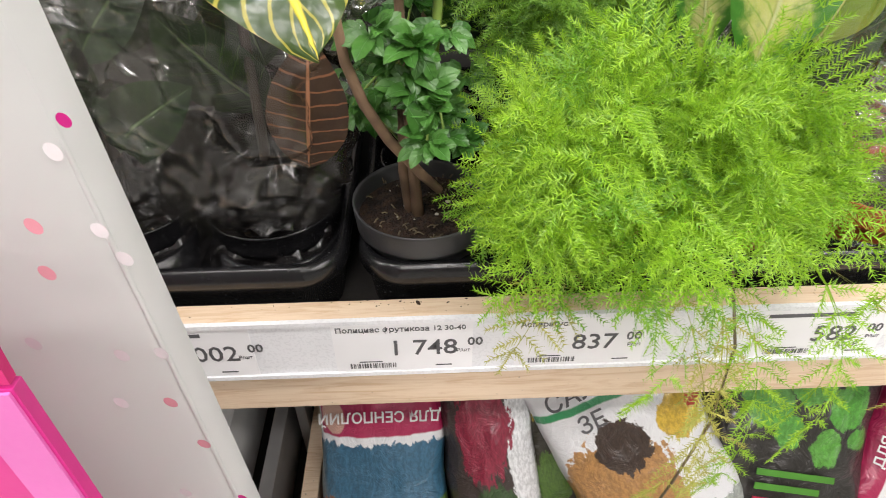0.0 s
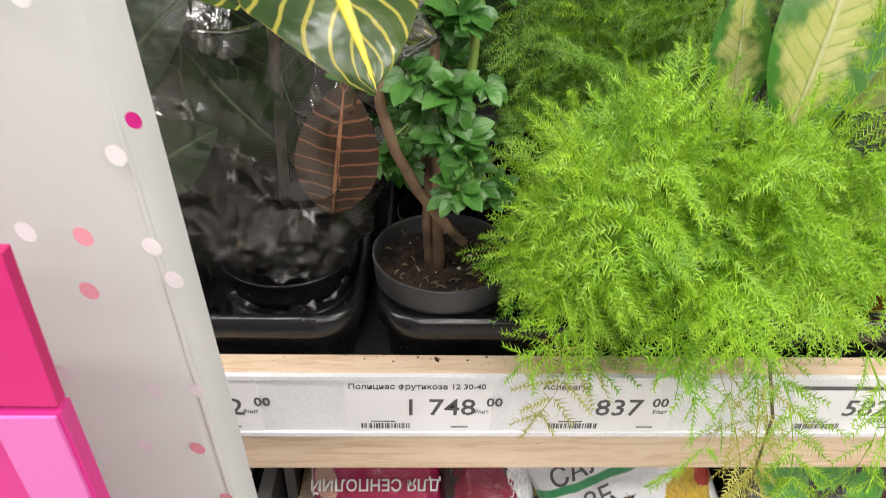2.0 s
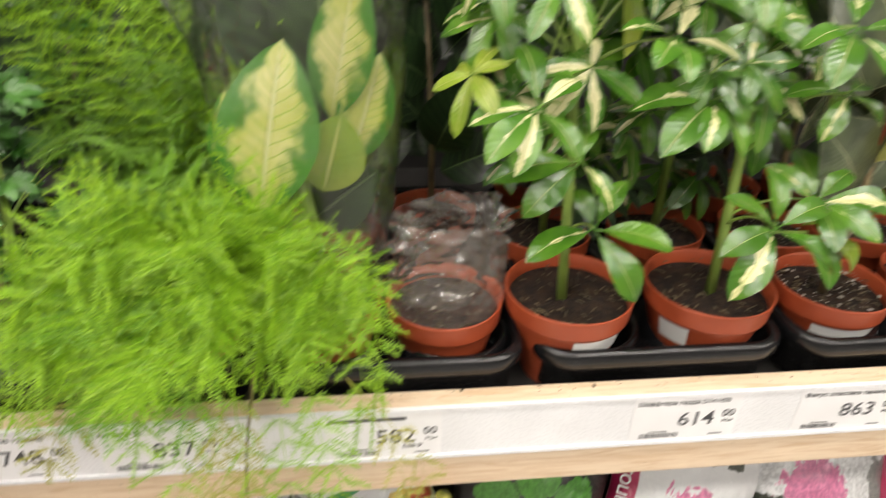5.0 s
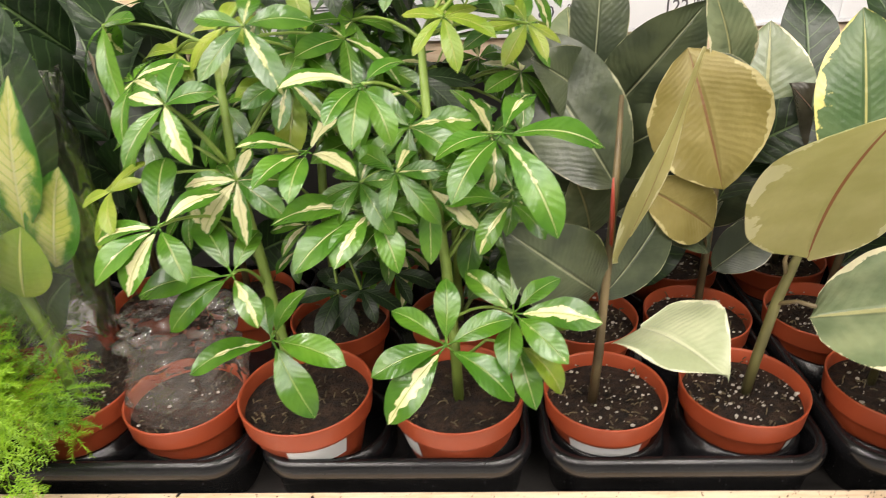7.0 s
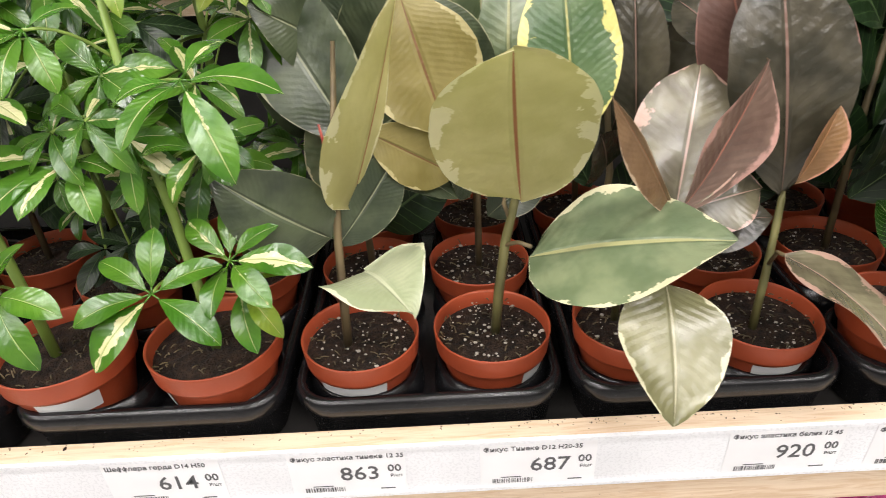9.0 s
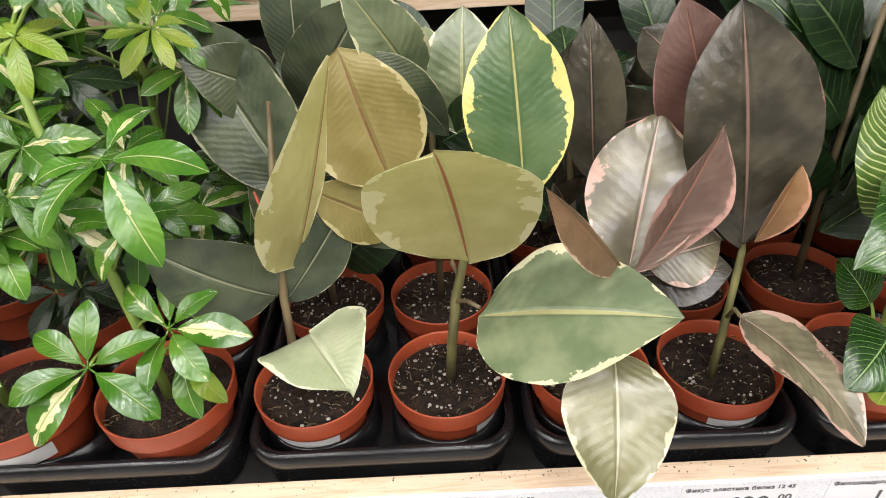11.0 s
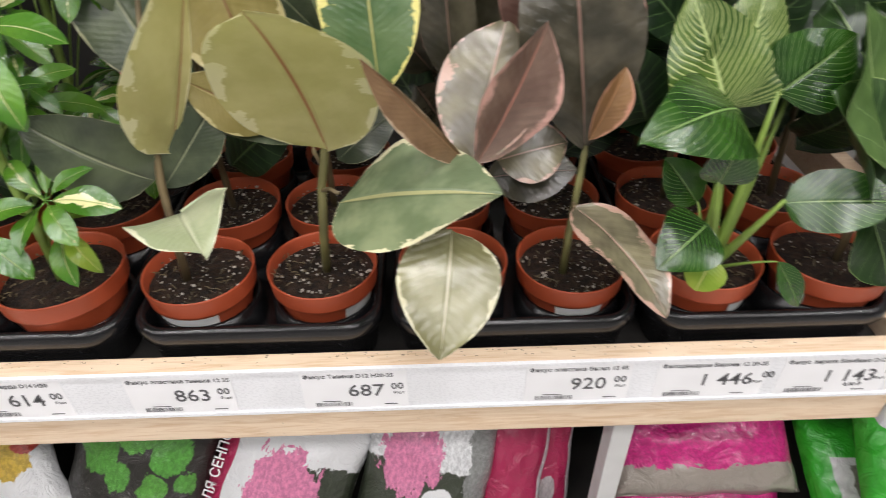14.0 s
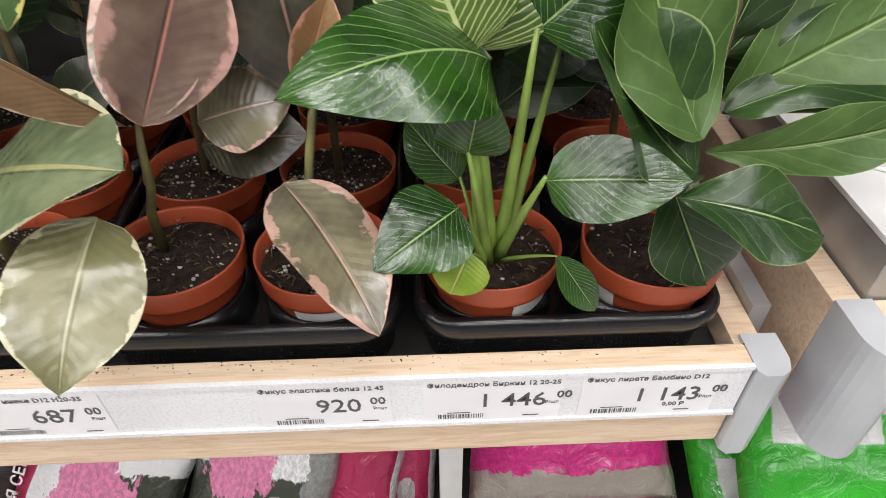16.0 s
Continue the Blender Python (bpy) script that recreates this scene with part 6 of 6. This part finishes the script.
soil_bag((0.345, 0.185, 0.510), 0.260, 0.40, 0.09, 36, -24, B_TAN, "white soil bag printed with brown bark and green lettering", 4, [("САЛО", 0.038, 0.10, 0.92, 0, INK), ("ЗЕ", 0.036, 0.22, 0.80, 0, INK)])
t = soil_bag((0.595, 0.205, 0.500), 0.270, 0.42, 0.09, 36, 10, B_SPROUT, "black soil bag printed with green seedlings", 5)
for k in range(3):
    box_part("text_bar", (-0.07, 0.05 - 0.02 * k, -0.056, -0.0545, -0.055 - 0.022 * k, -0.045 - 0.022 * k), GREEN_INK if k < 2 else RED_INK, t, 0)
t = soil_bag((0.850, 0.200, 0.500), 0.265, 0.42, 0.09, 36, 20, B_PEONY, "white soil bag printed with pink peonies and a red edge", 6, [("ДЛЯ СЕНПОЛИЙ", 0.024, 0.105, 0.40, -90, WHITE_INK)])
soil_bag((1.100, 0.195, 0.500), 0.235, 0.42, 0.09, 36, 13, B_PEONY2, "white and black soil bag printed with pink peonies", 7, [("2,5", 0.042, 0.50, 0.45, -15, RED_INK)])
soil_bag((1.252, 0.215, 0.480), 0.125, 0.36, 0.08, 32, 12, B_CRIMSON, "crimson soil bag with white crimped edges", 8)
soil_bag((1.322, 0.27, 0.500), 0.110, 0.40, 0.07, 28, 6, B_CRIMSON, "crimson soil bag with white crimped edges", 9)
soil_bag((1.572, 0.23, 0.590), 0.315, 0.26, 0.10, 52, 0, B_STONE, "pink topped clear bag of grey expanded clay", 10)
soil_bag((1.585, 0.20, 0.455), 0.315, 0.26, 0.10, 52, 2, B_STONE, "pink topped clear bag of grey expanded clay", 11)
soil_bag((1.985, 0.16, 0.620), 0.400, 0.36, 0.13, 48, 0, B_GREEN, "bright green glossy soil bag with a square label", 12)
soil_bag((1.960, 0.13, 0.450), 0.400, 0.32, 0.12, 52, 0, B_GREEN, "bright green glossy soil bag with a square label", 13)


# ---------- dotted gift wrap ----------
def wrap_material():
    m, nt, b = nodes_of("frosted_wrap")
    v = mapped(nt, "Object")
    b.inputs["Base Color"].default_value = (0.80, 0.81, 0.80, 1)
    b.inputs["Roughness"].default_value = 0.35
    tr = nt.nodes.new("ShaderNodeBsdfTranslucent")
    tr.inputs["Color"].default_value = (0.85, 0.86, 0.85, 1)
    mx = nt.nodes.new("ShaderNodeMixShader")
    mx.inputs[0].default_value = 0.5
    link(nt, b.outputs[0], mx.inputs[1])
    link(nt, tr.outputs[0], mx.inputs[2])
    link(nt, mx.outputs[0], nt.nodes["Material Output"].inputs["Surface"])
    bump(nt, b, noise_node(nt, v, 14, 3), 0.3, 0.006)
    return m


WRAP = wrap_material()
HOT_PINK = plain("hot_pink_card", (0.72, 0.03, 0.28), 0.35, vary=0.12, scale=25)
PALE_PINK = plain("pale_pink_print", (0.80, 0.36, 0.42), 0.4, vary=0.05)
CRIMSON_CARD = plain("crimson_card", (0.60, 0.02, 0.17), 0.35, vary=0.10, scale=25)
LILAC_CARD = plain("lilac_print", (0.74, 0.17, 0.50), 0.4, vary=0.06)
wrap = thing("gift_package", (-0.058, -0.19, 1.0), "tall frosted gift package with white and pink dots", "gift package")
bm = bmesh.new()
nz = 30
loops = []
for k in range(nz + 1):
    z = -0.999 + 1.399 * k / nz
    e = 0.004 - 0.010 * max(z, -0.1) / 0.3
    bow = 0.006 * math.sin(z * 12)
    loops.append([bm.verts.new((x, y, z)) for x, y in ((e, 0.0), (e - 0.012, -0.010 + bow * 0.3), (e - 0.06, -0.018 + bow), (-0.16, -0.024), (-0.30, -0.02), (-0.36, 0.0), (-0.30, 0.05), (-0.16, 0.06), (e - 0.05, 0.045), (e - 0.01, 0.015))])
loft(bm, loops, True, False)
part("film", bm, WRAP, wrap, "frosted white film")
bm = bmesh.new()
tube(bm, [(-0.004 - 0.0333 * (0.4 * k / 14), -0.006, 0.4 * k / 14) for k in range(15)], 0.0012, 6)
part("seam", bm, WRAP, wrap, "ribbed heat sealed seam")
DOTS = ((-0.006, 0.289, 1), (0.000, 0.085, 1), (-0.006, 0.238, 0), (-0.008, 0.191, 0), (-0.013, 0.161, 2), (-0.010, 0.250, 0), (-0.027, 0.240, 2), (-0.020, 0.105, 0), (-0.018, 0.198, 0), (-0.026, 0.173, 0), (-0.013, 0.279, 0), (-0.007, 0.131, 2), (-0.037, 0.261, 0), (-0.024, 0.258, 2), (-0.021, 0.321, 0), (-0.031, 0.328, 0), (-0.047, 0.306, 0), (-0.057, 0.336, 2), (-0.042, 0.211, 0), (-0.003, 0.061, 0), (-0.027, 0.066, 0))
for x, z, c in DOTS:
    e = 0.004 - 0.010 * z / 0.3
    y = -0.0115 - 0.010 * min(1, max(0, (e - 0.012 - x) / 0.048)) - 0.007
    bm = bmesh.new()
    bmesh.ops.create_circle(bm, cap_ends=True, segments=20, radius=0.0031 if c != 1 else 0.0024, matrix=Matrix.Translation((x, y + (0.006 if x > e - 0.014 else 0), z)) @ Matrix.Rotation(radians(90), 4, "X") @ Matrix.Rotation(radians(-12), 4, "Y"))
    part("dot", bm, (WHITE_INK, HOT_PINK, PALE_PINK)[c], wrap, ("white printed dot", "hot pink printed dot", "pale pink printed dot")[c])
card = thing("gift_card", (-0.064, -0.264, 1.0), "glossy hot pink folded card box before the gift package", "card box")
bm = bmesh.new()
loft(bm, [[bm.verts.new((x, y, z)) for x, z in ((-0.33, -0.999), (-0.010, -0.999), (0.000, 0.12), (0.001, 0.252), (-0.33, 0.254))] for y in (-0.003, 0.001)])
part("front_panel", bm, HOT_PINK, card, "glossy hot pink card", smooth=False)
bm = bmesh.new()
loft(bm, [[bm.verts.new((x, y, z)) for x, y, z in ((-0.33, -0.003 + k, 0.2555), (0.001, -0.003 + k, 0.2535), (-0.002, 0.003 + k, 0.287), (-0.33, 0.004 + k, 0.296))] for k in (0.0, 0.003)])
part("top_flap", bm, CRIMSON_CARD, card, "crimson sloping flap", smooth=False)
bm = bmesh.new()
loft(bm, [[bm.verts.new((x, y, z)) for x, z in ((-0.020, -0.99), (-0.0112, -0.99), (-0.001, 0.12), (0.000, 0.251), (-0.013, 0.251), (-0.014, 0.12))] for y in (-0.0040, -0.0031)])
part("edge_band", bm, LILAC_CARD, card, "lilac printed edge", smooth=False)
bm = bmesh.new()
loft(bm, [[bm.verts.new((x, y, z)) for x, z in ((-0.0, 0.0), (0.0025, 0.055), (-0.045, 0.075), (-0.081, 0.07), (-0.085, 0.0))] for y in (-0.0275, -0.0265)])
part("print_band", bm, PALE_PINK, wrap, "pale pink printed band", smooth=False)
